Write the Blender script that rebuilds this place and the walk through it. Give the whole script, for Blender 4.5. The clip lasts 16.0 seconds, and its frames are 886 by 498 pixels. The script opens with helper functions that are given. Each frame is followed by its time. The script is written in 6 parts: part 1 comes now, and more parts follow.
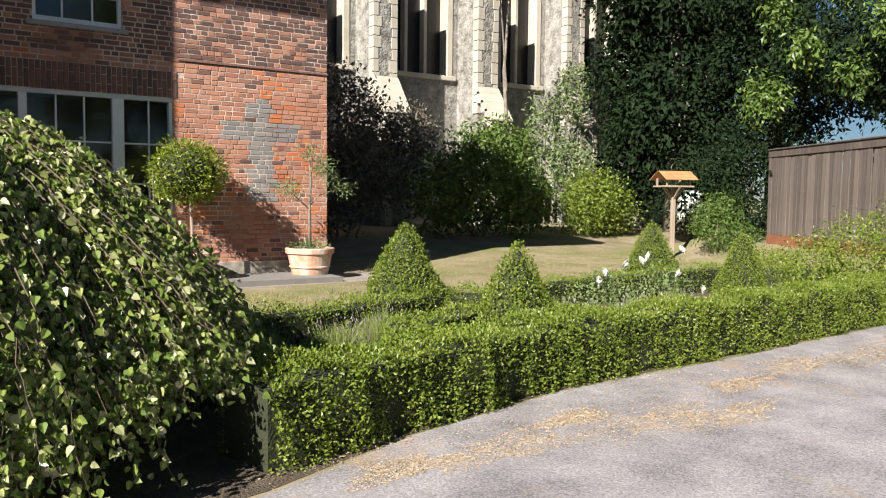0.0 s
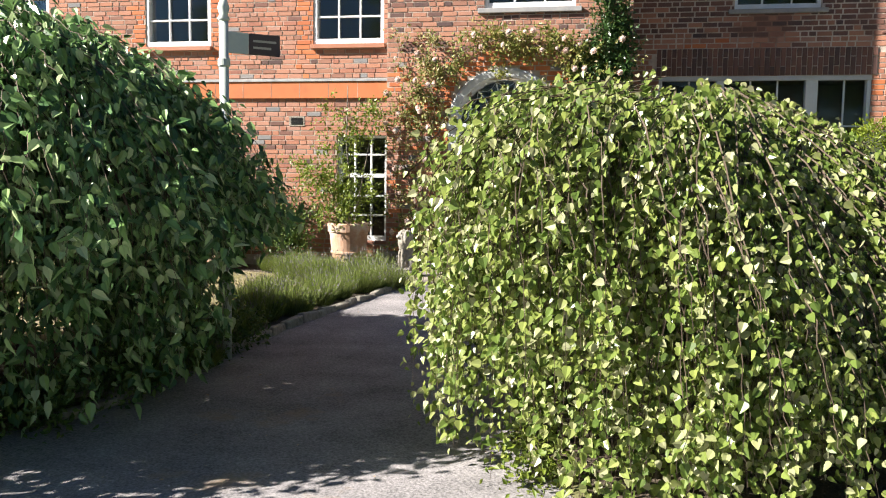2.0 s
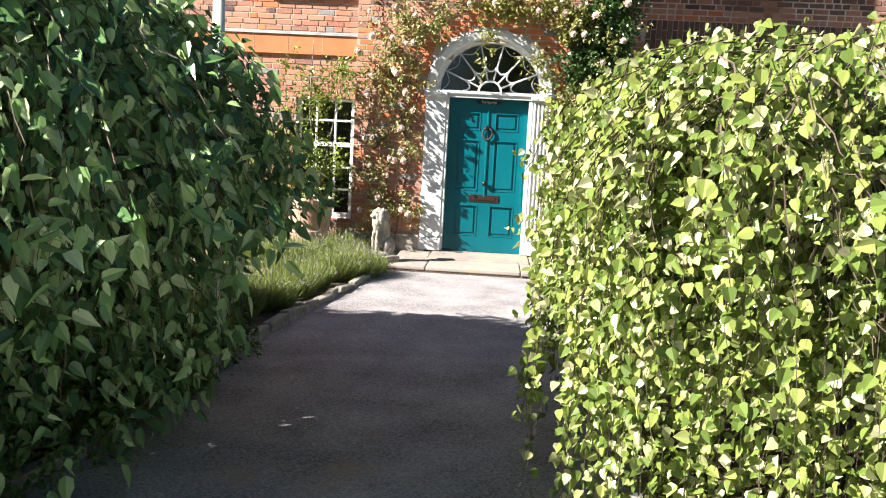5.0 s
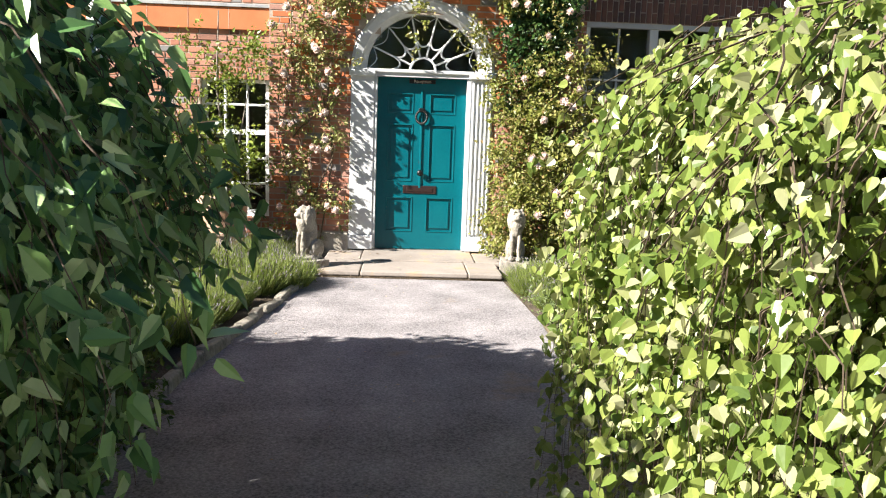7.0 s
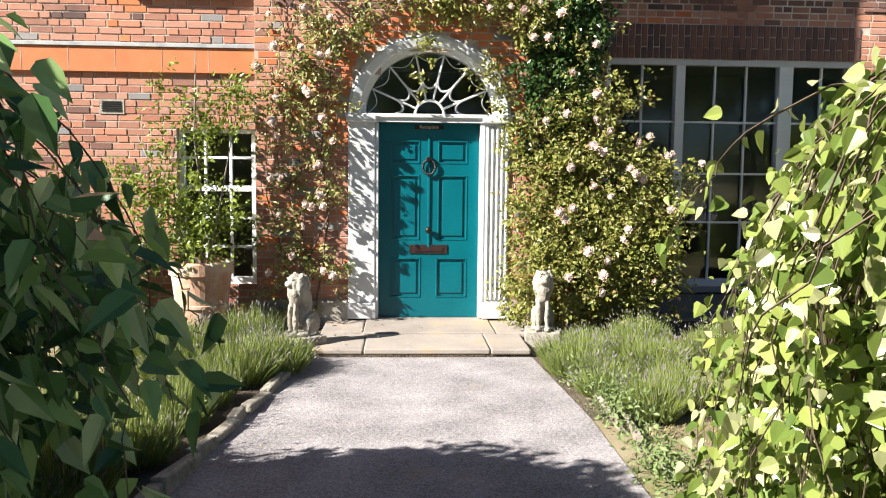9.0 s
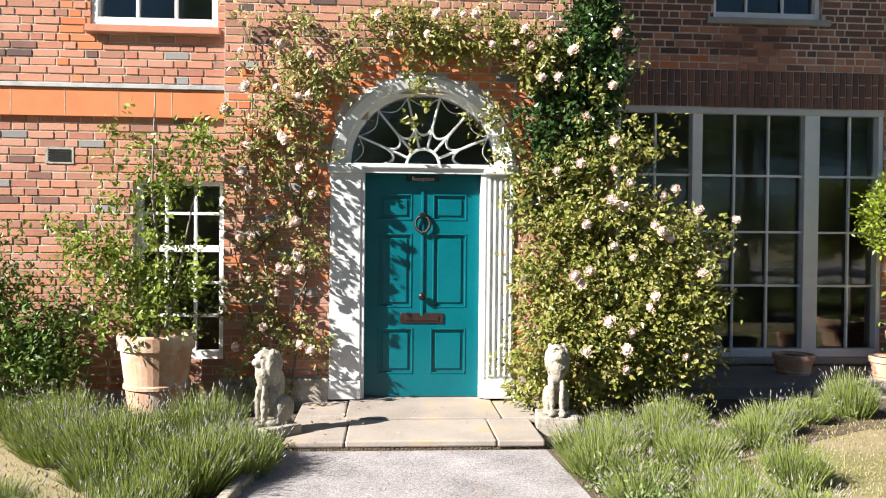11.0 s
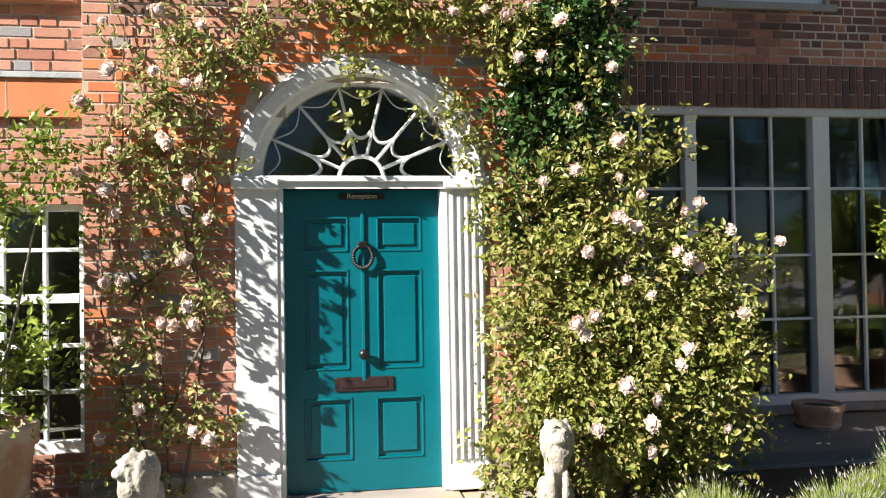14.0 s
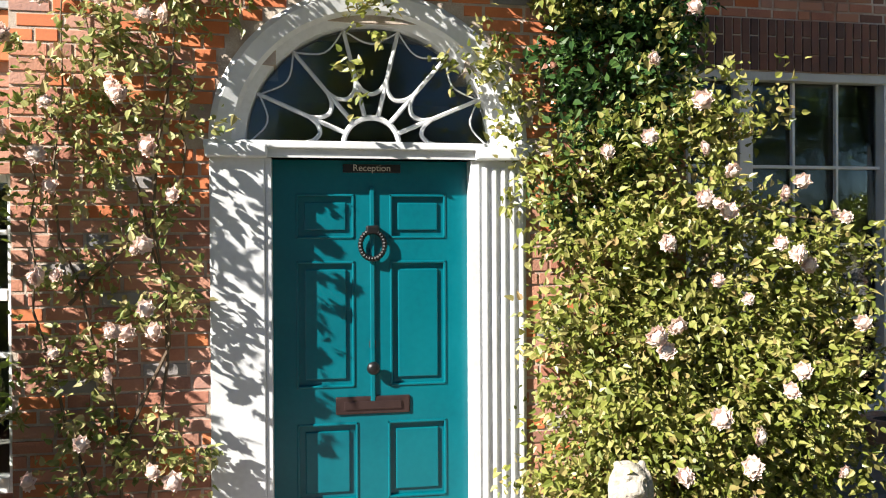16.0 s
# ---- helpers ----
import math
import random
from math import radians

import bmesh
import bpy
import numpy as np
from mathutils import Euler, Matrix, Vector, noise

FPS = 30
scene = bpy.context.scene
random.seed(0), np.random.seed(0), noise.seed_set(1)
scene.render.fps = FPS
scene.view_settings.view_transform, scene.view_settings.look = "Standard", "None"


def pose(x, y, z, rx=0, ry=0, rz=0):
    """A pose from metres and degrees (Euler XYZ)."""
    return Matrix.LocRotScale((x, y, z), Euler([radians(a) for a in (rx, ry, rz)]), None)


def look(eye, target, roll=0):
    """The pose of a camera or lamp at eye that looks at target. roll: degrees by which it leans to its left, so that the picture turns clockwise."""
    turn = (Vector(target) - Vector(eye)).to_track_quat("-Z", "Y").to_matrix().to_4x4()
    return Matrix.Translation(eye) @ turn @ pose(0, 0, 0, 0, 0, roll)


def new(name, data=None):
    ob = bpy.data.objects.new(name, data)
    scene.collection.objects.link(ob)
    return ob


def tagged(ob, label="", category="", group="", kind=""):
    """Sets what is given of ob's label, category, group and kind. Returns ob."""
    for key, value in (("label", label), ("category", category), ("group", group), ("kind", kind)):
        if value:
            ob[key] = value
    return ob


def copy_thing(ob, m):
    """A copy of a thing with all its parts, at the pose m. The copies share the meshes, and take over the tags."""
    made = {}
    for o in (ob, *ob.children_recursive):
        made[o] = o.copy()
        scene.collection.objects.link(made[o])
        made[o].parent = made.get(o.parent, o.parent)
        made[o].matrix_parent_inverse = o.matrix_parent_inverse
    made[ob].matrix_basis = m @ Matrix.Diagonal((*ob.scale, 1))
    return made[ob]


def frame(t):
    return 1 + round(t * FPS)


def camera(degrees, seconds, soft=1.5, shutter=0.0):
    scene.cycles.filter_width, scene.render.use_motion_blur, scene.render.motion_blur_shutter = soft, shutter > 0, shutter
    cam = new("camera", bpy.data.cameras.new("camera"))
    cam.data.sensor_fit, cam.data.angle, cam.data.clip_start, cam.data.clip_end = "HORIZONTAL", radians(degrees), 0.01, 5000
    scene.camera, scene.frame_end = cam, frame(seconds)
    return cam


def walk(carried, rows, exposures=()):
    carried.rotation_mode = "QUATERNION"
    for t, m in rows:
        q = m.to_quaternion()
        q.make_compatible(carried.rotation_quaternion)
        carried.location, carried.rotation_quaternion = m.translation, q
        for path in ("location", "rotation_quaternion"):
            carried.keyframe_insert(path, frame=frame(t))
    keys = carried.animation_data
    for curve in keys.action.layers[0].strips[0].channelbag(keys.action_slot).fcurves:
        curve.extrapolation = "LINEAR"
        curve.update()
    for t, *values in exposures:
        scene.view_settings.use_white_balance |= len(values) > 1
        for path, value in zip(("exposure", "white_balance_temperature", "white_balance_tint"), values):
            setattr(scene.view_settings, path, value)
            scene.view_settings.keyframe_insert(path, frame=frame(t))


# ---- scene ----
cam = camera(58.4, 16.0, soft=1.1)
PATH = [
    (0, (1.836, -11.899, 1.497), (2.944, -10.24, 1.366), 0.6),
    (0.5, (1.666, -11.852, 1.504), (2.438, -10.013, 1.358), 0.8),
    (1, (1.55, -11.808, 1.495), (2.051, -9.879, 1.34), 1.2),
    (1.5, (1.413, -11.781, 1.489), (1.527, -9.792, 1.317), 1.2),
    (2, (1.282, -11.69, 1.472), (0.918, -9.733, 1.285), 0.8),
    (2.5, (1.189, -11.535, 1.483), (0.569, -9.644, 1.282), 1.3),
    (3, (1.014, -11.382, 1.473), (0.329, -9.514, 1.265), 1.9),
    (3.5, (0.78, -11.196, 1.473), (0.358, -9.255, 1.238), 2.4),
    (4, (0.597, -10.971, 1.462), (0.183, -9.03, 1.22), 2.4),
    (4.5, (0.361, -10.789, 1.459), (0.025, -8.832, 1.213), 2.8),
    (5, (0.173, -10.592, 1.466), (0.046, -8.612, 1.214), 3.0),
    (5.2, (0.133, -10.487, 1.472), (0.013, -8.506, 1.222), 2.6),
    (7.3, (-0.227, -9.298, 1.568), (-0.11, -7.325, 1.266), 1.8),
    (7.5, (-0.26, -9.176, 1.576), (-0.144, -7.199, 1.296), 1.5),
    (8, (-0.282, -8.883, 1.591), (-0.171, -6.903, 1.332), 0.4),
    (8.5, (-0.265, -8.592, 1.602), (-0.156, -6.604, 1.405), 0.8),
    (9, (-0.293, -8.254, 1.588), (-0.186, -6.265, 1.406), 0.6),
    (9.5, (-0.29, -7.98, 1.592), (-0.191, -5.988, 1.441), 0.4),
    (10, (-0.263, -7.711, 1.598), (-0.163, -5.713, 1.561), 0.6),
    (10.2, (-0.267, -7.612, 1.595), (-0.169, -5.614, 1.558), 0.7),
    (12.5, (-0.338, -6.274, 1.578), (-0.104, -4.288, 1.552), 0.1),
    (13, (-0.338, -5.948, 1.578), (-0.092, -3.964, 1.563), 0.2),
    (13.5, (-0.306, -5.641, 1.602), (0.008, -3.666, 1.65), -0.9),
    (14, (-0.288, -5.348, 1.633), (0.019, -3.372, 1.669), -0.9),
    (14.5, (-0.292, -5.065, 1.662), (0.034, -3.091, 1.687), -0.7),
    (15, (-0.316, -4.806, 1.677), (0.003, -2.831, 1.691), -0.5),
    (15.5, (-0.345, -4.508, 1.688), (-0.012, -2.536, 1.683), -0.5),
    (16, (-0.381, -4.199, 1.696), (-0.027, -2.23, 1.68), -0.3),
]
walk(cam, [(t, look(eye, target, roll)) for t, eye, target, roll in PATH], [(0.0, 1.24), (1.5, 1.46), (3.5, 1.93), (5.0, 1.97), (8.0, 1.72), (16.0, 1.66)])

# ---- light ----
SUN_WAY = Vector((0.90, 0.43, -0.66)).normalized()
world = bpy.data.worlds.new("sky")
scene.world = world
world.use_nodes = True
wn = world.node_tree.nodes
sky = wn.new("ShaderNodeTexSky")
sky.sky_type = "NISHITA"
sky.sun_disc = False
sky.sun_elevation = math.asin(-SUN_WAY.z)
sky.ozone_density = 7.0
sky.dust_density = 0.2
sky.sun_rotation = math.atan2(-SUN_WAY.x, -SUN_WAY.y)
wn["Background"].inputs["Strength"].default_value = 0.027
world.node_tree.links.new(sky.outputs[0], wn["Background"].inputs["Color"])
sun = new("sun", bpy.data.lights.new("sun", "SUN"))
sun.data.energy = 5.0
sun.data.angle = radians(0.55)
sun.data.color = (1.0, 0.94, 0.855)
sun.matrix_world = look((0, 0, 30), Vector((0, 0, 30)) + SUN_WAY)


# ---- materials ----
def ramp_node(nt, stops):
    node = nt.nodes.new("ShaderNodeValToRGB")
    els = node.color_ramp.elements
    while len(els) < len(stops):
        els.new(0.5)
    for i, c in enumerate(stops):
        els[i].position = i / max(1, len(stops) - 1)
        els[i].color = (*c, 1)
    return node


def material(name, colors, rough=0.7, scale=6.0, fine=60.0, bump=0.3, bump_size=0.01, metal=0.0,
             island=0.0, through_light=0.0, stain=None, stain_scale=1.0, stain_at=(0.5, 0.62), spec=0.5, stretch=(1, 1, 1), grain=0.9):
    """Colours along a ramp driven by coarse and fine noise and, with island, by chance piece by piece."""
    m = bpy.data.materials.new(name)
    m.use_nodes = True
    nt = m.node_tree
    b = nt.nodes["Principled BSDF"]
    link = nt.links.new
    co = nt.nodes.new("ShaderNodeTexCoord")
    mp = nt.nodes.new("ShaderNodeMapping")
    mp.inputs["Scale"].default_value = stretch
    link(co.outputs["Object"], mp.inputs["Vector"])
    n1 = nt.nodes.new("ShaderNodeTexNoise")
    n1.inputs["Scale"].default_value = scale
    n1.inputs["Detail"].default_value = 4
    n2 = nt.nodes.new("ShaderNodeTexNoise")
    n2.inputs["Scale"].default_value = fine
    n2.inputs["Detail"].default_value = 3
    link(mp.outputs[0], n1.inputs["Vector"])
    link(mp.outputs[0], n2.inputs["Vector"])
    mix = nt.nodes.new("ShaderNodeMath")
    mix.operation = "MULTIPLY_ADD"
    mix.inputs[1].default_value = grain
    link(n2.outputs["Fac"], mix.inputs[0])
    sub = nt.nodes.new("ShaderNodeMath")
    sub.operation = "MULTIPLY_ADD"
    sub.inputs[1].default_value = 1.6
    sub.inputs[2].default_value = -0.3 - grain / 2
    link(n1.outputs["Fac"], sub.inputs[0])
    link(sub.outputs[0], mix.inputs[2])
    fac = mix.outputs[0]
    if island:
        geo = nt.nodes.new("ShaderNodeNewGeometry")
        info = nt.nodes.new("ShaderNodeObjectInfo")
        add = nt.nodes.new("ShaderNodeMath")
        link(geo.outputs["Random Per Island"], add.inputs[0])
        link(info.outputs["Random"], add.inputs[1])
        fr = nt.nodes.new("ShaderNodeMath")
        fr.operation = "FRACT"
        link(add.outputs[0], fr.inputs[0])
        blend = nt.nodes.new("ShaderNodeMix")
        blend.inputs[0].default_value = island
        link(fac, blend.inputs[2])
        link(fr.outputs[0], blend.inputs[3])
        fac = blend.outputs[0]
    ramp = ramp_node(nt, colors)
    link(fac, ramp.inputs["Fac"])
    color = ramp.outputs["Color"]
    if stain:
        n3 = nt.nodes.new("ShaderNodeTexNoise")
        n3.inputs["Scale"].default_value = stain_scale
        n3.inputs["Detail"].default_value = 6
        n3.inputs["Roughness"].default_value = 0.65
        link(co.outputs["Object"], n3.inputs["Vector"])
        mr = nt.nodes.new("ShaderNodeMapRange")
        mr.inputs[1].default_value, mr.inputs[2].default_value = stain_at
        link(n3.outputs["Fac"], mr.inputs[0])
        mx = nt.nodes.new("ShaderNodeMix")
        mx.data_type = "RGBA"
        link(mr.outputs[0], mx.inputs[0])
        link(color, mx.inputs[6])
        mx.inputs[7].default_value = (*stain, 1)
        color = mx.outputs[2]
    link(color, b.inputs["Base Color"])
    b.inputs["Roughness"].default_value = rough
    b.inputs["Metallic"].default_value = metal
    b.inputs["Specular IOR Level"].default_value = spec
    if bump:
        bp = nt.nodes.new("ShaderNodeBump")
        bp.inputs["Strength"].default_value = bump
        bp.inputs["Distance"].default_value = bump_size
        link(n2.outputs["Fac"], bp.inputs["Height"])
        link(bp.outputs[0], b.inputs["Normal"])
    if through_light:
        tr = nt.nodes.new("ShaderNodeBsdfTranslucent")
        link(color, tr.inputs["Color"])
        sh = nt.nodes.new("ShaderNodeMixShader")
        sh.inputs[0].default_value = through_light
        link(b.outputs[0], sh.inputs[1])
        link(tr.outputs[0], sh.inputs[2])
        link(sh.outputs[0], nt.nodes["Material Output"].inputs["Surface"])
    return m


def glass_material():
    m = bpy.data.materials.new("window_glass")
    m.use_nodes = True
    nt = m.node_tree
    nt.nodes.remove(nt.nodes["Principled BSDF"])
    gl = nt.nodes.new("ShaderNodeBsdfGlossy")
    gl.inputs["Roughness"].default_value = 0.015
    tr = nt.nodes.new("ShaderNodeBsdfTransparent")
    tr.inputs["Color"].default_value = (0.86, 0.9, 0.88, 1)
    fr = nt.nodes.new("ShaderNodeFresnel")
    fr.inputs["IOR"].default_value = 1.6
    nz = nt.nodes.new("ShaderNodeTexNoise")
    nz.inputs["Scale"].default_value = 2.2
    bp = nt.nodes.new("ShaderNodeBump")
    bp.inputs["Strength"].default_value = 0.12
    bp.inputs["Distance"].default_value = 0.03
    nt.links.new(nz.outputs["Fac"], bp.inputs["Height"])
    nt.links.new(bp.outputs[0], gl.inputs["Normal"])
    sh = nt.nodes.new("ShaderNodeMixShader")
    nt.links.new(fr.outputs[0], sh.inputs[0])
    nt.links.new(tr.outputs[0], sh.inputs[1])
    nt.links.new(gl.outputs[0], sh.inputs[2])
    nt.links.new(sh.outputs[0], nt.nodes["Material Output"].inputs["Surface"])
    return m


GLASS = glass_material()
BRICK_RED = material("red_brick", [(0.211, 0.094, 0.074), (0.359, 0.149, 0.100), (0.444, 0.199, 0.124), (0.422, 0.224, 0.165), (0.285, 0.163, 0.141)], 0.9, 5, 90, 0.5, 0.006, island=0.62)
BRICK_BROWN = material("brown_brick", [(0.160, 0.086, 0.069), (0.296, 0.142, 0.099), (0.370, 0.179, 0.119), (0.431, 0.209, 0.140), (0.234, 0.130, 0.112)], 0.9, 5, 90, 0.5, 0.006, island=0.62)
BRICK_DARK = material("dark_brick", [(0.055, 0.04, 0.042), (0.10, 0.06, 0.055), (0.15, 0.08, 0.065), (0.21, 0.10, 0.075), (0.085, 0.065, 0.068)], 0.9, 5, 90, 0.5, 0.006, island=0.62)
BRICK_ORANGE = material("rubbed_orange_brick", [(0.40, 0.11, 0.045), (0.50, 0.16, 0.06), (0.55, 0.20, 0.085)], 0.85, 7, 90, 0.25, 0.004, island=0.5, stain=(0.3, 0.11, 0.06), stain_scale=2.3, stain_at=(0.56, 0.95))
BRICK_GREY = material("grey_glazed_brick", [(0.13, 0.13, 0.14), (0.22, 0.21, 0.21), (0.30, 0.26, 0.24)], 0.75, 5, 90, 0.4, 0.006, island=0.6)
MORTAR = material("lime_mortar", [(0.27, 0.21, 0.17), (0.42, 0.35, 0.29), (0.54, 0.48, 0.41)], 0.95, 8, 120, 0.6, 0.006, stain=(0.2, 0.14, 0.11), stain_scale=1.7, stain_at=(0.5, 0.75))
MORTAR_PALE = material("pale_thick_mortar", [(0.42, 0.35, 0.29), (0.58, 0.5, 0.43), (0.66, 0.6, 0.53)], 0.95, 8, 120, 0.6, 0.006, stain=(0.26, 0.15, 0.11), stain_scale=0.9, stain_at=(0.45, 0.6))
MORTAR_RED = material("red_mortar", [(0.26, 0.15, 0.10), (0.36, 0.23, 0.16), (0.46, 0.33, 0.25)], 0.95, 8, 120, 0.6, 0.006)
WHITE = material("white_gloss_paint", [(0.466, 0.474, 0.479), (0.55, 0.56, 0.569), (0.578, 0.589, 0.599)], 0.42, 3, 40, 0.12, 0.003)
WHITE_BAR = material("white_window_paint", [(0.69, 0.702, 0.708), (0.824, 0.835, 0.843)], 0.5, 4, 50, 0.1, 0.003)
TEAL = material("teal_door_paint", [(0.0, 0.085, 0.112), (0.0, 0.105, 0.133), (0.002, 0.12, 0.15)], 0.27, 2.5, 30, 0.08, 0.003, spec=0.3)
IRON = material("black_iron", [(0.012, 0.012, 0.013), (0.03, 0.03, 0.03)], 0.4, 8, 90, 0.3, 0.003, metal=0.6)
BRASS_DARK = material("dark_bronze", [(0.05, 0.03, 0.03), (0.09, 0.055, 0.05)], 0.35, 8, 90, 0.2, 0.002, metal=0.7)
STONE = material("pale_weathered_stone", [(0.145, 0.123, 0.097), (0.289, 0.26, 0.214), (0.376, 0.347, 0.296), (0.433, 0.405, 0.355)], 0.9, 7, 70, 0.6, 0.01, stain=(0.13, 0.12, 0.09), stain_scale=9, stain_at=(0.52, 0.75))
PAVING = material("york_stone_slab", [(0.201, 0.172, 0.148), (0.291, 0.254, 0.225), (0.355, 0.314, 0.283)], 0.88, 2.5, 45, 0.4, 0.005, island=0.25, stain=(0.40, 0.27, 0.14), stain_scale=2.4, stain_at=(0.55, 0.75))
SILL_STONE = material("grey_stone_sill", [(0.24, 0.24, 0.25), (0.36, 0.35, 0.34)], 0.85, 6, 60, 0.3, 0.004)
LEAD = material("lead_flashing", [(0.22, 0.23, 0.25), (0.36, 0.37, 0.38), (0.45, 0.45, 0.45)], 0.6, 7, 60, 0.3, 0.004)
TERRACOTTA = material("terracotta", [(0.38, 0.19, 0.11), (0.50, 0.29, 0.19), (0.56, 0.38, 0.28)], 0.88, 5, 60, 0.3, 0.005, stain=(0.62, 0.54, 0.46), stain_scale=3.2, stain_at=(0.45, 0.66))
ASPHALT = material("worn_asphalt", [(0.133, 0.126, 0.131), (0.228, 0.214, 0.220), (0.291, 0.272, 0.280), (0.392, 0.366, 0.372)], 0.92, 2.2, 75, 0.7, 0.007, grain=2.3, stain=(0.36, 0.26, 0.17), stain_scale=0.8, stain_at=(0.60, 0.72))
LAWN = material("dry_lawn", [(0.131, 0.111, 0.05), (0.213, 0.176, 0.099), (0.279, 0.23, 0.143), (0.328, 0.271, 0.198)], 0.95, 1.3, 130, 0.5, 0.012, grain=2.0, stain=(0.13, 0.155, 0.035), stain_scale=0.5, stain_at=(0.45, 0.7))
SOIL = material("dry_garden_soil", [(0.05, 0.038, 0.027), (0.10, 0.075, 0.05), (0.16, 0.12, 0.085)], 0.97, 5, 60, 0.9, 0.03)
BARK = material("grey_bark", [(0.10, 0.085, 0.07), (0.20, 0.17, 0.14), (0.32, 0.28, 0.23)], 0.92, 9, 80, 0.7, 0.01)
TWIG = material("pale_twig", [(0.080, 0.055, 0.037), (0.135, 0.100, 0.070)], 0.8, 9, 80, 0.3, 0.003)
ROSE_STEM = material("rose_stem", [(0.09, 0.06, 0.04), (0.16, 0.11, 0.065)], 0.8, 9, 80, 0.3, 0.003)
# Whitish last stop: pale leaves, with their highlights put into the colour.
LEAF_BIRCH = material("birch_leaf", [(0.07, 0.12, 0.026), (0.175, 0.25, 0.052), (0.325, 0.38, 0.1), (0.6, 0.58, 0.4)], 0.3, 3, 40, 0.15, 0.003, island=0.85, through_light=0.42)
LEAF_DARK = material("dark_glossy_leaf", [(0.018, 0.05, 0.012), (0.03, 0.075, 0.018), (0.055, 0.105, 0.025), (0.09, 0.14, 0.035)], 0.28, 3, 40, 0.15, 0.003, island=0.7, through_light=0.22)
# The palest stop paints sunlit sheen onto single leaves.
LEAF_WEEPING = material("weeping_tree_leaf", [(0.03, 0.075, 0.026), (0.1, 0.21, 0.07), (0.26, 0.42, 0.14), (0.62, 0.72, 0.42)], 0.3, 3, 40, 0.15, 0.003, island=0.85, through_light=0.2)
# Near-black: yew foliage, and shade in the far crowns put into the leaf colour.
LEAF_YEW_SHADE = material("yew_and_shade_leaf", [(0.004, 0.01, 0.004), (0.008, 0.017, 0.006), (0.013, 0.026, 0.008), (0.024, 0.038, 0.012)], 0.75, 3, 40, 0, 0.003, island=0.7, through_light=0.05, spec=0.15)
LEAF_DRY = material("dry_rose_leaf", [(0.09, 0.13, 0.025), (0.18, 0.22, 0.055), (0.3, 0.31, 0.1), (0.42, 0.37, 0.17), (0.3, 0.17, 0.09)], 0.5, 3, 40, 0, 0.003, island=0.75, through_light=0.3)
# Solid filler: the shade between leaves is put into its near-black colour.
CORE = material("inner_shade_filler", [(0.02, 0.026, 0.01), (0.035, 0.04, 0.018)], 0.95, 9, 60, 0.6, 0.02)
LEAF_BOX = material("box_leaf", [(0.072, 0.115, 0.013), (0.132, 0.190, 0.022), (0.198, 0.253, 0.033), (0.276, 0.305, 0.061)], 0.42, 3, 40, 0, 0.003, island=0.65, through_light=0.3)
LEAF_BAY = material("bay_leaf", [(0.096, 0.152, 0.013), (0.176, 0.232, 0.019), (0.272, 0.304, 0.04)], 0.36, 3, 40, 0, 0.003, island=0.65, through_light=0.25)
LEAF_ROSE = material("rose_leaf", [(0.075, 0.1, 0.016), (0.15, 0.18, 0.03), (0.235, 0.25, 0.052), (0.34, 0.32, 0.11), (0.29, 0.165, 0.075)], 0.42, 3, 40, 0, 0.003, island=0.75, through_light=0.32)
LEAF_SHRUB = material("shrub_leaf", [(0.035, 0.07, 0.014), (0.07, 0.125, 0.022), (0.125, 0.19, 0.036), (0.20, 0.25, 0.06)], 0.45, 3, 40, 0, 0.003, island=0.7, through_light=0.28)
LEAF_GREY = material("grey_green_leaf", [(0.095, 0.142, 0.045), (0.162, 0.221, 0.077), (0.247, 0.304, 0.135)], 0.55, 3, 40, 0, 0.003, island=0.7, through_light=0.25)
LEAF_DUSKY = material("dusky_leaf", [(0.04, 0.045, 0.03), (0.09, 0.085, 0.06), (0.17, 0.15, 0.11), (0.27, 0.23, 0.18)], 0.55, 3, 40, 0, 0.003, island=0.7, through_light=0.2)
BLADE = material("lavender_stalk", [(0.091, 0.129, 0.028), (0.159, 0.213, 0.043), (0.244, 0.302, 0.071), (0.354, 0.370, 0.142)], 0.6, 3, 40, 0, 0.003, island=0.75, through_light=0.25)
LAVENDER = material("lavender_flower", [(0.17, 0.16, 0.13), (0.22, 0.20, 0.20), (0.30, 0.27, 0.31)], 0.8, 3, 40, 0, 0.003, island=0.75)
PETAL = material("pale_pink_petal", [(0.74, 0.5, 0.44), (0.8, 0.64, 0.57), (0.82, 0.74, 0.67)], 0.6, 9, 60, 0, 0.003, island=0.6, through_light=0.3)
PETAL_WHITE = material("white_petal", [(0.72, 0.72, 0.66), (0.82, 0.82, 0.78)], 0.6, 9, 60, 0, 0.003, island=0.6, through_light=0.3)
WOOD_GREY = material("weathered_fence_wood", [(0.04, 0.032, 0.028), (0.085, 0.066, 0.057), (0.14, 0.112, 0.098), (0.21, 0.17, 0.15)], 0.9, 3, 30, 0.5, 0.006, island=0.4, stretch=(4, 4, 0.25))
WOOD_RUST = material("rust_brown_board", [(0.16, 0.06, 0.03), (0.26, 0.10, 0.05)], 0.85, 3, 30, 0.4, 0.006)
WOOD_PALE = material("pale_table_wood", [(0.25, 0.19, 0.14), (0.38, 0.31, 0.24)], 0.85, 5, 50, 0.4, 0.004, stretch=(4, 4, 0.4))
ROOF_ORANGE = material("orange_shingle", [(0.33, 0.15, 0.06), (0.48, 0.26, 0.12)], 0.85, 6, 60, 0.4, 0.005, island=0.5)
FLINT = material("flint_rubble", [(0.07, 0.067, 0.06), (0.2, 0.19, 0.17), (0.31, 0.295, 0.265), (0.44, 0.42, 0.38)], 0.9, 3.5, 12, 0.9, 0.05)
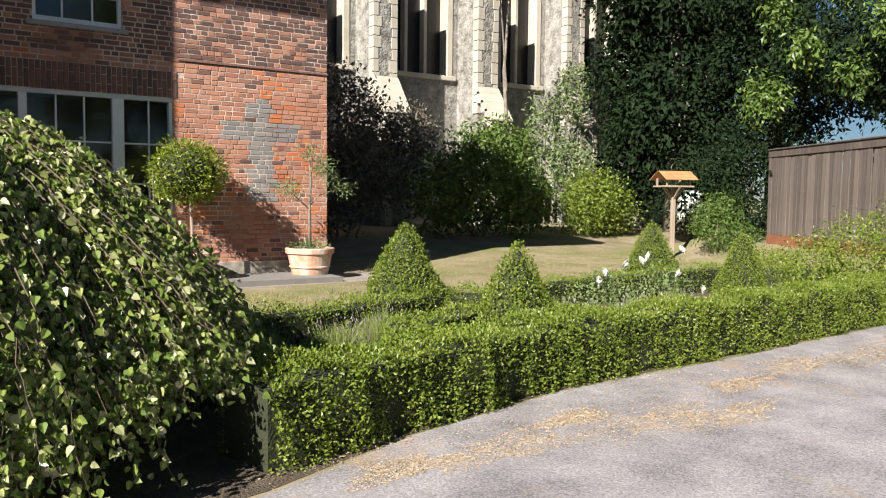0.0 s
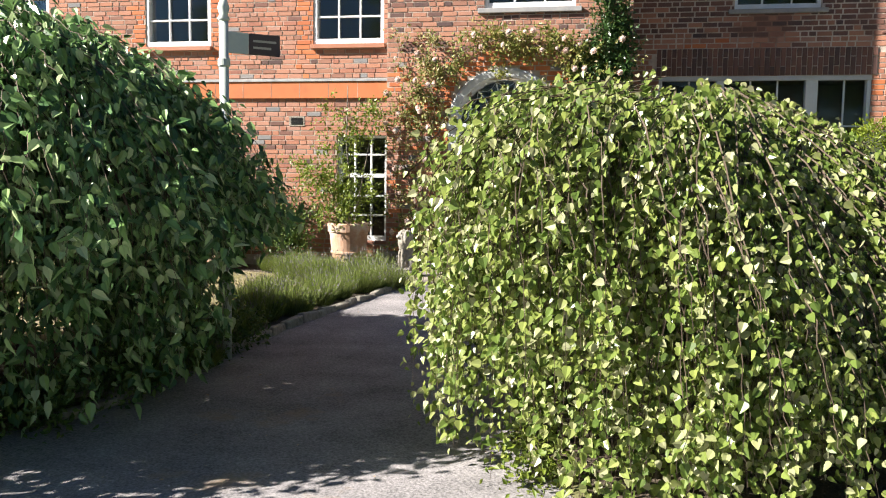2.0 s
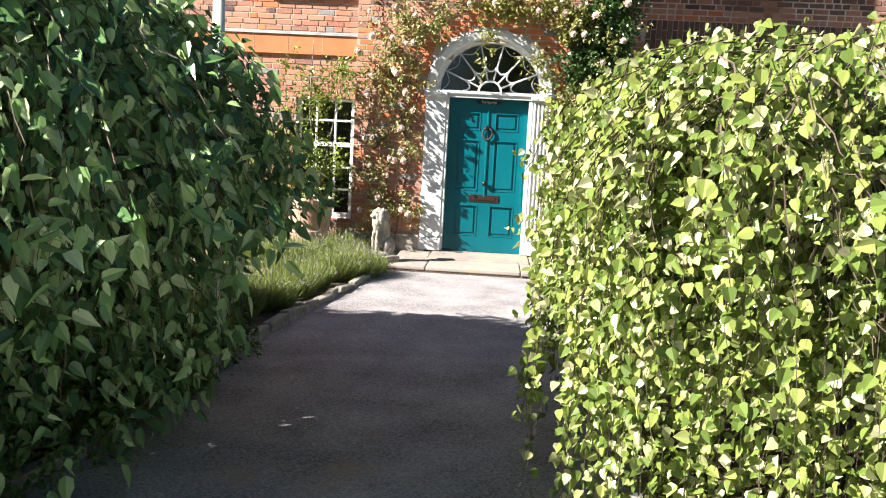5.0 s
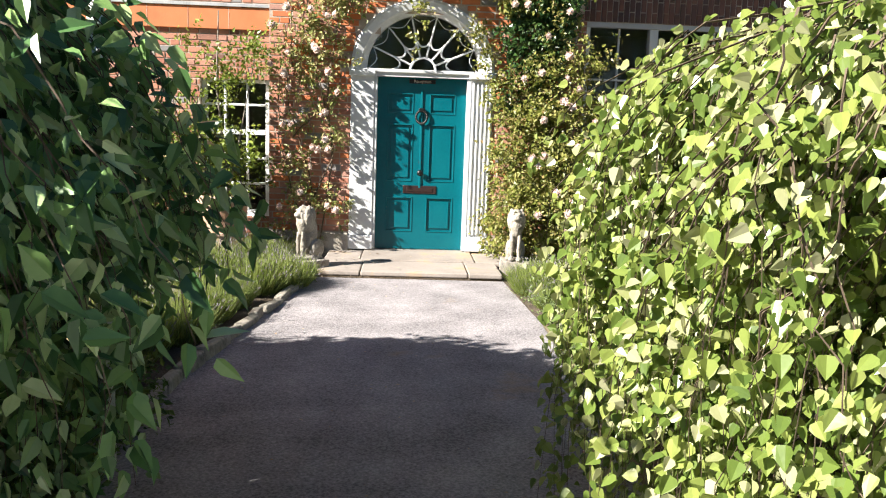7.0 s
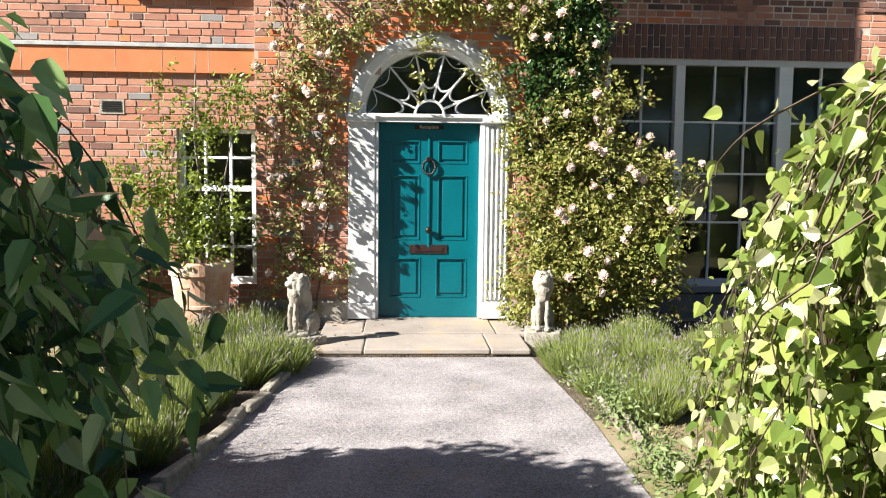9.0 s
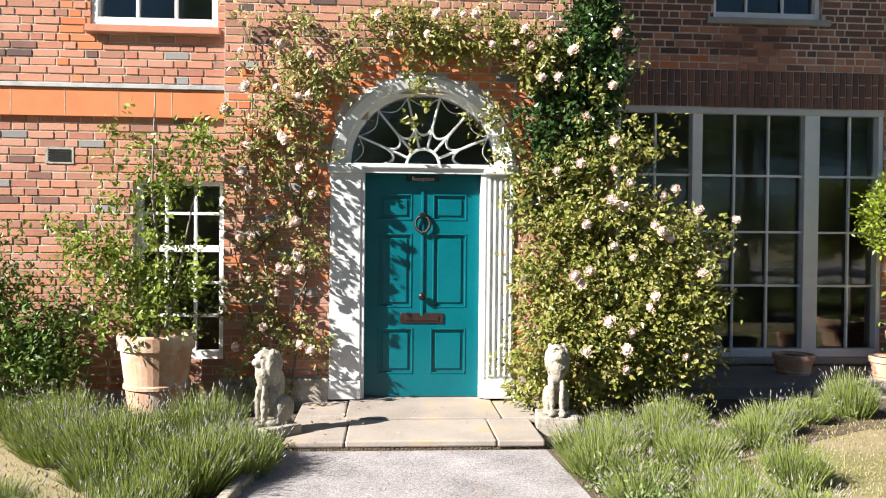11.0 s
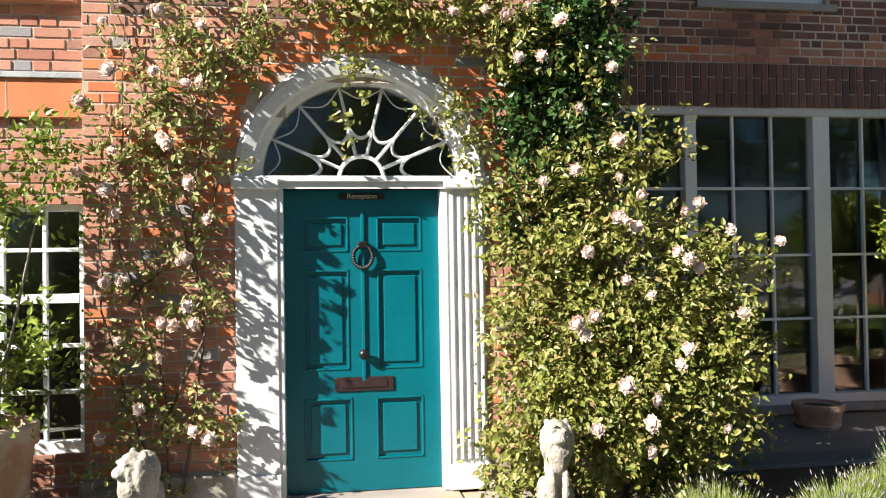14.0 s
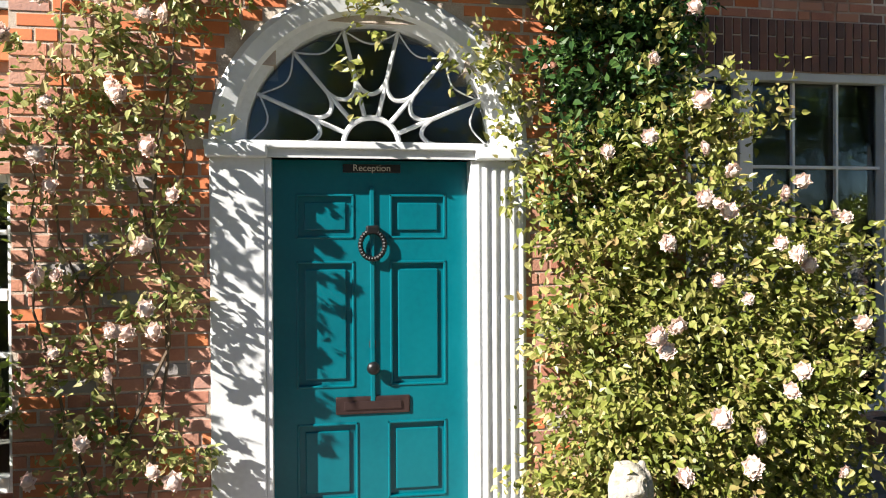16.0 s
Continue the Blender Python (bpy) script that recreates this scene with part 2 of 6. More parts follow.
ASHLAR = material("church_ashlar", [(0.33, 0.29, 0.235), (0.46, 0.42, 0.35), (0.53, 0.49, 0.42)], 0.9, 1.6, 30, 0.4, 0.01, island=0.3)
DARK_GLASS = material("leaded_dark_glass", [(0.012, 0.01, 0.01), (0.024, 0.02, 0.02)], 0.35, 12, 60, 0.3, 0.01)
SIGN_PAINT = material("pale_green_post_paint", [(0.56, 0.62, 0.58), (0.66, 0.71, 0.67)], 0.5, 4, 50, 0.1, 0.003)
SIGN_BROWN = material("brown_sign_board", [(0.08, 0.055, 0.055), (0.12, 0.085, 0.08)], 0.5, 4, 50, 0.1, 0.003)
LETTER = material("pale_lettering", [(0.55, 0.50, 0.42), (0.62, 0.57, 0.49)], 0.6, 9, 60, 0, 0.003)
# Added rooms behind the panes; their gloom is partly put into this grey.
ROOM = material("unlit_room_plaster", [(0.16, 0.15, 0.14), (0.22, 0.21, 0.19)], 0.9, 3, 30, 0, 0.003)
PLASTIC_WHITE = material("white_plastic", [(0.68, 0.69, 0.66), (0.78, 0.79, 0.76)], 0.45, 4, 50, 0, 0.003)
LITTER = material("dry_fallen_leaf", [(0.3, 0.21, 0.13), (0.4, 0.31, 0.21), (0.5, 0.42, 0.32)], 0.8, 8, 60, 0, 0.003, island=0.8)


# ---- building blocks ----
def rng_of(seed):
    return np.random.default_rng(seed)


def link_mesh(name, verts, faces, mat, parent=None, label="", smooth=False):
    me = bpy.data.meshes.new(name)
    me.from_pydata(verts.tolist() if hasattr(verts, "tolist") else verts, [], faces.tolist() if hasattr(faces, "tolist") else faces)
    me.materials.append(mat)
    if smooth:
        me.shade_smooth()
    ob = new(name, me)
    if parent:
        ob.parent = parent
    if label:
        ob["label"] = label
    return ob


def part(name, bm, mat, parent, label="", smooth=False):
    me = bpy.data.meshes.new(name)
    bm.normal_update()
    bm.to_mesh(me)
    bm.free()
    me.materials.append(mat)
    if smooth:
        me.shade_smooth()
    ob = new(name, me)
    if parent:
        ob.parent = parent
    if label:
        ob["label"] = label
    return ob


def thing(name, m, label, category, group="", kind=""):
    ob = new(name)
    ob.matrix_basis = m
    return tagged(ob, label, category, group, kind)


def box(bm, x0, x1, y0, y1, z0, z1, bevel=0.0):
    r = bmesh.ops.create_cube(bm, size=1)
    bmesh.ops.transform(bm, matrix=Matrix.LocRotScale(((x0 + x1) / 2, (y0 + y1) / 2, (z0 + z1) / 2), None, (x1 - x0, y1 - y0, z1 - z0)), verts=r["verts"])
    if bevel:
        edges = list({e for v in r["verts"] for e in v.link_edges})
        bmesh.ops.bevel(bm, geom=edges, offset=bevel, segments=2, affect="EDGES", profile=0.5)
    return bm


def boxed(x0, x1, y0, y1, z0, z1, bevel=0.0):
    return box(bmesh.new(), x0, x1, y0, y1, z0, z1, bevel)


def lathe(profile, segments=28):
    bm = bmesh.new()
    rings = []
    for r, z in profile:
        rings.append([bm.verts.new((r * math.cos(2 * math.pi * k / segments), r * math.sin(2 * math.pi * k / segments), z)) for k in range(segments)])
    for a, b in zip(rings, rings[1:]):
        for k in range(segments):
            bm.faces.new((a[k], a[(k + 1) % segments], b[(k + 1) % segments], b[k]))
    bm.faces.new(list(reversed(rings[0])))
    bm.faces.new(rings[-1])
    return bm


def tubes(paths, radii, sides=5):
    """Tapered tubes along polylines, as vertices and faces."""
    verts, faces = [], []
    for pts, rad in zip(paths, radii):
        pts = np.asarray(pts, float)
        n = len(pts)
        start = len(verts)
        for i in range(n):
            d = pts[min(i + 1, n - 1)] - pts[max(i - 1, 0)]
            d = d / (np.linalg.norm(d) + 1e-9)
            a = np.cross(d, (0.3, 0.9, 0.31))
            a /= np.linalg.norm(a) + 1e-9
            b = np.cross(d, a)
            r = rad[0] + (rad[1] - rad[0]) * i / max(1, n - 1)
            for k in range(sides):
                w = 2 * math.pi * k / sides
                verts.append(tuple(pts[i] + r * (a * math.cos(w) + b * math.sin(w))))
        for i in range(n - 1):
            for k in range(sides):
                k2 = (k + 1) % sides
                faces.append((start + i * sides + k, start + i * sides + k2, start + (i + 1) * sides + k2, start + (i + 1) * sides + k))
        faces.append(tuple(start + k for k in reversed(range(sides))))
        faces.append(tuple(start + (n - 1) * sides + k for k in range(sides)))
    return verts, faces


def unit(v):
    return v / (np.linalg.norm(v, axis=1, keepdims=True) + 1e-9)


def leaf_mesh(p, axis, normal, length, width, fold=0.18, shape="kite"):
    """Leaves at p along axis, faces towards normal: folded kites, or hearts with six corners."""
    n = len(p)
    axis = unit(axis)
    side = unit(np.cross(axis, normal))
    up = np.cross(side, axis)
    length = np.broadcast_to(length, (n,))[:, None]
    width = np.broadcast_to(width, (n,))[:, None]
    if shape == "kite":
        rows = [(0, 0, 0), (-0.5, 0.42, fold), (0, 1, -0.1), (0.5, 0.42, fold)]
        quads = [(0, 2, 1), (0, 3, 2)]
    elif shape == "round":
        rows = [(0, 0, 0), (-0.34, 0.05, fold * 0.8), (-0.5, 0.27, fold), (-0.34, 0.62, fold * 0.5), (0, 1, -0.14), (0.34, 0.62, fold * 0.5), (0.5, 0.27, fold), (0.34, 0.05, fold * 0.8)]
        quads = [(0, 4, 3, 2, 1), (0, 7, 6, 5, 4)]
    else:
        rows = [(0, 0, 0), (-0.42, 0.12, fold), (-0.46, 0.42, fold), (0, 1, -0.12), (0.46, 0.42, fold), (0.42, 0.12, fold)]
        quads = [(0, 3, 2, 1), (0, 5, 4, 3)]
    k = len(rows)
    v = np.empty((n, k, 3))
    for i, (s, a, f) in enumerate(rows):
        v[:, i] = p + side * (s * width) + axis * (a * length) + up * (f * width)
    idx = (np.arange(n) * k)[:, None, None] + np.array(quads)[None]
    return v.reshape(-1, 3), idx.reshape(-1, len(quads[0]))


def joined(meshes):
    vs, fs, at = [], [], 0
    for v, f in meshes:
        vs.append(np.asarray(v))
        fs.append(np.asarray(f) + at)
        at += len(vs[-1])
    return np.vstack(vs), np.vstack(fs)


def blob_leaves(rng, blobs, size, out=0.6, droop=0.3, shape="kite", shell=0.55, aspect=0.55, keep=None):
    """Leaves in ellipsoids (centre, radii, count), more of them near the skin."""
    ps, ns = [], []
    for c, r, cnt in blobs:
        d = unit(rng.normal(size=(cnt, 3)))
        rad = rng.uniform(shell, 1.0, cnt)[:, None] * (1 + 0.14 * np.sin(d[:, :1] * 9 + d[:, 1:2] * 7) + rng.normal(0, 0.05, (cnt, 1)))
        ps.append(np.array(c) + d * rad * np.array(r))
        ns.append(d)
    p, d = np.vstack(ps), np.vstack(ns)
    if keep is not None:
        ok = keep(p)
        p, d = p[ok], d[ok]
    n = len(p)
    axis = unit(rng.normal(size=(n, 3)) + d * out - np.array((0, 0, droop)))
    normal = unit(d * 0.9 + rng.normal(0, 0.6, (n, 3)) + np.array((0, 0, 0.4)))
    s = size * rng.uniform(0.6, 1.25, n)
    return leaf_mesh(p, axis, normal, s, s * aspect, shape=shape)


def spray_leaves(rng, blobs, size, per=18, spread=0.075, shell=0.45, keep=None, droop=0.3):
    """Leaves in tufts round short shoots whose centres fill ellipsoids (centre, radii, count), with gaps between the tufts."""
    cs, ds = [], []
    for c, r, cnt in blobs:
        k = max(1, cnt // per)
        d = unit(rng.normal(size=(k, 3)))
        cs.append(np.array(c) + d * rng.uniform(shell, 1.06, (k, 1)) * np.array(r))
        ds.append(d)
    c, d = np.vstack(cs), np.vstack(ds)
    n = len(c)
    way = unit(d + rng.normal(0, 0.7, (n, 3)) + np.array((-0.15, -0.5, 0.25)))
    big = rng.uniform(0.6, 1.35, n)
    i = np.repeat(np.arange(n), rng.integers(max(2, per // 2), per + per // 2, n))
    m = len(i)
    along = rng.uniform(-1.2, 1.3, (m, 1)) * spread * big[i][:, None]
    p = c[i] + way[i] * along + rng.normal(0, 0.45, (m, 3)) * spread * big[i][:, None]
    if keep is not None:
        ok = keep(p)
        p, i = p[ok], i[ok]
        m = len(p)
    axis = unit(way[i] * 0.7 + rng.normal(0, 0.7, (m, 3)) - np.array((0, 0, droop)))
    normal = unit(way[i] * 0.5 + rng.normal(0, 0.6, (m, 3)) + np.array((-0.2, -0.35, 0.55)))
    s = size * rng.uniform(0.55, 1.3, m)
    return leaf_mesh(p, axis, normal, s, s * 0.6, shape="heart")


# ---- ground ----
def smooth_step(v):
    v = np.clip(v, 0, 1)
    return v * v * (3 - 2 * v)


def land(x, y):
    """Height of the garden, which rises towards the church and banks up along the fence."""
    x, y = np.asarray(x, float), np.asarray(y, float)
    rise = 0.5 * smooth_step((x - 8.6) / 5) * smooth_step((y - 2.5) / 6)
    off = (x - 18.6) * 0.874 - (y + 0.6) * 0.486
    bank = 0.48 * smooth_step((off + 1.3) / 1.1) * smooth_step((y + 7.5) / 1.5) * smooth_step((x - 12) / 2)
    return np.maximum(rise, bank)


def ground_sheet():
    xs = np.unique(np.concatenate([np.linspace(-400, -20, 9), np.linspace(-20, 40, 81), np.linspace(40, 400, 9)]))
    ys = np.unique(np.concatenate([np.linspace(-400, -30, 8), np.linspace(-30, 30, 81), np.linspace(30, 400, 8)]))
    gx, gy = np.meshgrid(xs, ys)
    v = np.stack([gx.ravel(), gy.ravel(), land(gx, gy).ravel()], 1)
    w = len(xs)
    f = [(j * w + i, j * w + i + 1, (j + 1) * w + i + 1, (j + 1) * w + i) for j in range(len(ys) - 1) for i in range(w - 1)]
    return tagged(link_mesh("ground", v, f, LAWN, smooth=True), "sun-dried yellowish lawn and garden ground", "ground", kind="structure")


def flat_sheet(name, outline, z, mat, label, category):
    bm = bmesh.new()
    f = bm.faces.new([bm.verts.new((x, y, z)) for x, y in outline])
    r = bmesh.ops.extrude_face_region(bm, geom=[f])
    for v in [e for e in r["geom"] if isinstance(e, bmesh.types.BMVert)]:
        v.co.z -= 0.05
    bmesh.ops.recalc_face_normals(bm, faces=bm.faces)
    bmesh.ops.triangulate(bm, faces=bm.faces[:])
    return tagged(part(name, bm, mat, None), label, category, kind="structure")


ground_sheet()
flat_sheet("road", [(-40, -40), (45, -40), (45, -5.6), (18, -6.2), (11.4, -7.0), (8.5, -7.25), (6, -7.38), (4.4, -7.75), (3.3, -8.2), (2.2, -8.45), (1.3, -8.25), (0.88, -7.4), (0.95, -5.5),
                    (0.97, -3.2), (0.87, -1.42), (-1.05, -1.42), (-1.25, -2.4), (-1.38, -3.5), (-1.48, -4.6), (-1.55, -6.2), (-1.8, -7.8), (-2.6, -8.6), (-6, -9.2), (-40, -9.5)],
           0.008, ASPHALT, "worn grey asphalt drive and path with drifts of dry litter", "path")
flat_sheet("flower_bed", [(3.3, -8.15), (4.4, -7.7), (6, -7.33), (11.4, -6.95), (16, -6.3), (16, -3.4), (13, -3.2), (7, -3.6), (4.6, -4.3), (3.6, -5.2), (2.4, -5.4), (1.05, -5.5), (0.95, -7.3), (1.35, -8.15), (2.2, -8.38)],
           0.004, SOIL, "dry dark soil of the hedged garden bed", "flower bed")
flat_sheet("lavender_bed", [(-1.3, -1.3), (-1.3, -2.4), (-1.43, -3.5), (-1.53, -4.6), (-1.6, -6.2), (-1.85, -7.7), (-3.6, -8.2), (-4.4, -6.5), (-3.0, -5.6), (-2.15, -4.6), (-2.0, -3.4), (-2.0, -2.2), (-2.3, -1.1), (-4.2, -0.6), (-4.4, 0.1), (-1.1, 0.0), (-1.1, -1.2)],
           0.004, SOIL, "dry soil of the lavender border", "flower bed")
flat_sheet("rose_bed", [(0.92, -3.2), (1.4, -3.4), (1.9, -2.8), (2.2, -1.7), (3.6, -0.9), (5.4, -0.5), (5.6, 1.7), (1.9, 1.7), (1.8, 0), (0.9, 0), (0.88, -1.4)],
           0.004, SOIL, "dry soil under the climbing rose", "flower bed")
flat_sheet("pavement", [(2.5, 0.35), (8.2, 0.35), (9.3, 0.5), (9.3, 1.75), (2.5, 1.75)], 0.012, PAVING, "dusty stone paving along the house wall", "paving")

# ---- house walls ----
HOUSE_TOP = 7.6


def holed_wall(name, x0, x1, z0, z1, y0, y1, holes, mat, label):
    xs = sorted({x0, x1, *[h[0] for h in holes], *[h[1] for h in holes]})
    zs = sorted({z0, z1, *[h[2] for h in holes], *[h[3] for h in holes]})
    bm = bmesh.new()
    for xa, xb in zip(xs, xs[1:]):
        for za, zb in zip(zs, zs[1:]):
            cx, cz = (xa + xb) / 2, (za + zb) / 2
            if not any(h[0] < cx < h[1] and h[2] < cz < h[3] for h in holes):
                box(bm, xa, xb, y0, y1, za, zb)
    bmesh.ops.remove_doubles(bm, verts=bm.verts, dist=1e-5)
    seen = {}
    for f in bm.faces:
        seen.setdefault(tuple(round(c, 4) for c in f.calc_center_median()), []).append(f)
    bmesh.ops.delete(bm, geom=[f for fs in seen.values() if len(fs) > 1 for f in fs], context="FACES")
    return tagged(part(name, bm, mat, None), label, "wall", kind="structure")


def bricks(wall, x0, x1, z0, z1, y, holes, zone, seed, near=None, blocked=None, course=0.0725, joint=0.012):
    """Brick courses proud of the mortar wall; those in the near stretch are objects of their own."""
    rng = rng_of(seed)
    lots, singles = {}, []
    rows = int((z1 - z0) / course)
    for r in range(rows):
        za = z0 + r * course + joint / 2
        zb = za + course - joint
        x = x0 - rng.uniform(0, 0.2)
        header = r % 2
        while x < x1:
            header = rng.random() < 0.42
            w = 0.105 if header else 0.215
            a, b = max(x, x0), min(x + w, x1)
            x += w + joint
            for h in holes:
                if h[2] < (za + zb) / 2 < h[3]:
                    if h[0] <= a and b <= h[1]:
                        b = a
                    elif a < h[0] < b:
                        b = h[0]
                    elif a < h[1] < b:
                        a = h[1]
            if b - a < 0.03 or (blocked and blocked((a + b) / 2, (za + zb) / 2)):
                continue
            mat = zone((a + b) / 2, (za + zb) / 2, rng)
            if mat is None:
                continue
            jit = rng.uniform(-0.003, 0.003, 4)
            rec = (a + 0.003 * rng.random(), b - 0.003 * rng.random(), y - 0.007 + jit[0], za + jit[1] * 0.6, zb + jit[2] * 0.6)
            if near and near(a, za) and len(singles) < 300 and b - a > 0.1:
                singles.append((rec, mat))
            else:
                lots.setdefault(mat, []).append(rec)
    fq = np.array([(0, 1, 2, 3), (4, 5, 1, 0), (3, 2, 6, 7), (4, 0, 3, 7), (1, 5, 6, 2)])
    for mat, recs in lots.items():
        a = np.array(recs)
        n = len(a)
        c = 0.004
        v = np.empty((n, 8, 3))
        for i, (xi, zi) in enumerate(((0, 3), (1, 3), (1, 4), (0, 4))):
            sx, sz = (c if xi == 0 else -c), (c if zi == 3 else -c)
            v[:, i, 0], v[:, i, 1], v[:, i, 2] = a[:, xi] + sx * 0.6, a[:, 2], a[:, zi] + sz * 0.6
            v[:, i + 4, 0], v[:, i + 4, 1], v[:, i + 4, 2] = a[:, xi], y + 0.01, a[:, zi]
        f = (np.arange(n) * 8)[:, None, None] + fq[None]
        tagged(link_mesh("bricks", v.reshape(-1, 3), f.reshape(-1, 4), mat, wall), kind="stuff")
    shared = {}
    for (a, b, yf, za, zb), mat in singles:
        kind = ("h" if b - a < 0.16 else "s", mat.name)
        if kind not in shared:
            w = 0.105 if kind[0] == "h" else 0.215
            bm = boxed(-w / 2, w / 2, -0.006, 0.012, -(course - joint) / 2, (course - joint) / 2)
            bmesh.ops.bevel(bm, geom=[e for e in bm.edges if all(v.co.y < 0 for v in e.verts)], offset=0.003, segments=1, affect="EDGES")
            shared[kind] = part("brick", bm, mat, wall)
            ob = shared[kind]
        else:
            ob = new("brick", shared[kind].data)
            ob.parent = wall
        w = 0.105 if kind[0] == "h" else 0.215
        ob.location = ((a + b) / 2, yf + 0.006, (za + zb) / 2)
        ob.scale = ((b - a) / w, 1, 1)


ARCH_Z = 2.21
LEFT_HOLES = [(-2.97, -1.86, 3.42, 5.1), (-5.77, -4.65, 3.42, 5.1), (-8.6, -7.48, 3.42, 5.1), (-2.6, -1.8, 0.42, 2.07), (-5.7, -4.7, 0.42, 2.07)]
BAY_HOLES = [(-0.82, 0.82, -0.1, ARCH_Z), (-0.72, 0.72, ARCH_Z, 2.62), (-0.5, 0.5, 2.62, 2.86), (-0.33, 0.98, 3.88, 5.55)]
RECESS_HOLES = [(2.3, 5.5, 0.2, 3.1), (3.42, 4.72, 4.14, 5.75)]
wall_left = holed_wall("wall_left", -14, -1.78, -0.2, HOUSE_TOP, 0.1, 0.42, LEFT_HOLES, MORTAR, "old red brick wall with pale lime joints")
wall_bay = holed_wall("wall_bay", -1.78, 1.78, -0.2, HOUSE_TOP, 0.0, 0.42, BAY_HOLES, MORTAR, "brown and red brick wall round the doorway")
wall_recess = holed_wall("wall_recess", 1.78, 8.34, -0.2, HOUSE_TOP, 1.81, 2.13, RECESS_HOLES, MORTAR_PALE, "patched dark and orange brick wall with bright joints")
tagged(part("wall_return", boxed(1.5, 1.777, 0.42, 1.81, -0.2, HOUSE_TOP), MORTAR_RED, None), "shaded brick side of the entrance bay", "wall", kind="structure")
tagged(part("wall_east", boxed(8.04, 8.338, 2.13, 14, -0.2, HOUSE_TOP), MORTAR_RED, None), "shaded brick end wall of the house", "wall", kind="structure")
tagged(part("wall_back", boxed(-14, 8.338, 14, 14.3, -0.2, HOUSE_TOP), MORTAR_RED, None), "brick back wall of the house", "wall", kind="structure")
tagged(part("wall_west", boxed(-14.3, -14, 0.1, 14.3, -0.2, HOUSE_TOP), MORTAR_RED, None), "brick west wall of the house", "wall", kind="structure")
tagged(part("roof", boxed(-14.4, 8.45, -0.05, 14.4, HOUSE_TOP, HOUSE_TOP + 0.3), LEAD, None), "grey flat lead roof of the house", "roof", kind="structure")
tagged(part("ceiling", boxed(-13.9, 8.0, 2.2, 13.9, 3.3, 3.5), ROOM, None), "plaster ceiling over the ground floor, coloured dim as if unlit", "ceiling", kind="structure")
tagged(part("floor", boxed(-13.9, 8.0, 0.45, 13.9, 0.0, 0.1), ROOM, None), "floor inside the house, coloured dim as if unlit", "floor", kind="structure")
tagged(part("wall_inner", boxed(-13.9, 8.0, 5.0, 5.2, 0.1, HOUSE_TOP), ROOM, None), "plaster wall inside the rooms, coloured dim as if unlit", "wall", kind="structure")


def zone_left(x, z, rng):
    if 2.60 < z < 2.91:
        return None
    if z > 2.91 and (-3.22 < x < -2.97 or -6.0 < x < -5.7 or -4.66 < x < -4.4):
        return BRICK_ORANGE if rng.random() < 0.8 else BRICK_RED
    if rng.random() < 0.025:
        return BRICK_GREY
    q = rng.random()
    return BRICK_RED if q < 0.56 else BRICK_BROWN if q < 0.93 else BRICK_DARK


def zone_bay(x, z, rng):
    rad = math.hypot(x, max(0, z - ARCH_Z))
    if rad < 1.06 and z > 1.9 and z < 3.4:
        return BRICK_ORANGE
    if z > 3.3:
        return BRICK_BROWN if rng.random() < 0.8 else BRICK_DARK
    q = rng.random()
    return BRICK_ORANGE if q < 0.16 else BRICK_RED if q < 0.72 else BRICK_BROWN if q < 0.97 else BRICK_GREY


def zone_recess(x, z, rng):
    if 2.2 < x < 5.6 and 3.1 < z < 3.52:
        return None
    if z > 3.74:
        q = rng.random()
        return BRICK_DARK if q < 0.72 else BRICK_BROWN
    if 6.35 < x < 7.75 and 2.45 < z < 2.8 or 6.85 < x < 7.3 and 1.4 < z < 3.2:
        return BRICK_GREY
    if x < 2.3:
        return BRICK_BROWN
    q = rng.random()
    smear = math.sin(x * 3.1 + z * 1.3) + math.sin(z * 4.0 - x * 1.7)
    return BRICK_ORANGE if q < 0.1 + 0.12 * smear and z > 0.8 else BRICK_RED if q < 0.68 else BRICK_BROWN if q < 0.93 else BRICK_DARK


bricks(wall_left, -12, -1.785, 0.16, 6.2, 0.1, LEFT_HOLES, zone_left, 3, near=lambda x, z: -3.6 < x < -1.9 and 2.9 < z < 4.2 or -4.2 < x < -2.6 and 1.7 < z < 2.6)
bricks(wall_bay, -1.78, 1.78, 0.30, 6.2, 0.0, BAY_HOLES, zone_bay, 4, near=lambda x, z: -1.78 < x < -0.84 and z < 3.2,
       blocked=lambda x, z: z > ARCH_Z and math.hypot(x / 1.03, z - ARCH_Z) < 0.86)
bricks(wall_recess, 1.78, 8.34, 0.30, 6.2, 1.81, RECESS_HOLES, zone_recess, 5, near=lambda x, z: 5.6 < x < 8.3 and 2.2 < z < 4.4, course=0.083, joint=0.016)
tagged(part("baseboard_recess", boxed(5.5, 8.36, 1.74, 1.81, -0.1, 0.32, 0.01), STONE, None), "pale rendered plinth of the wall", "plinth", kind="structure")
tagged(part("baseboard_bay", boxed(-1.8, -0.84, -0.06, 0.0, -0.1, 0.29, 0.012), STONE, None), "pale worn stone plinth beside the doorway", "plinth", kind="structure")


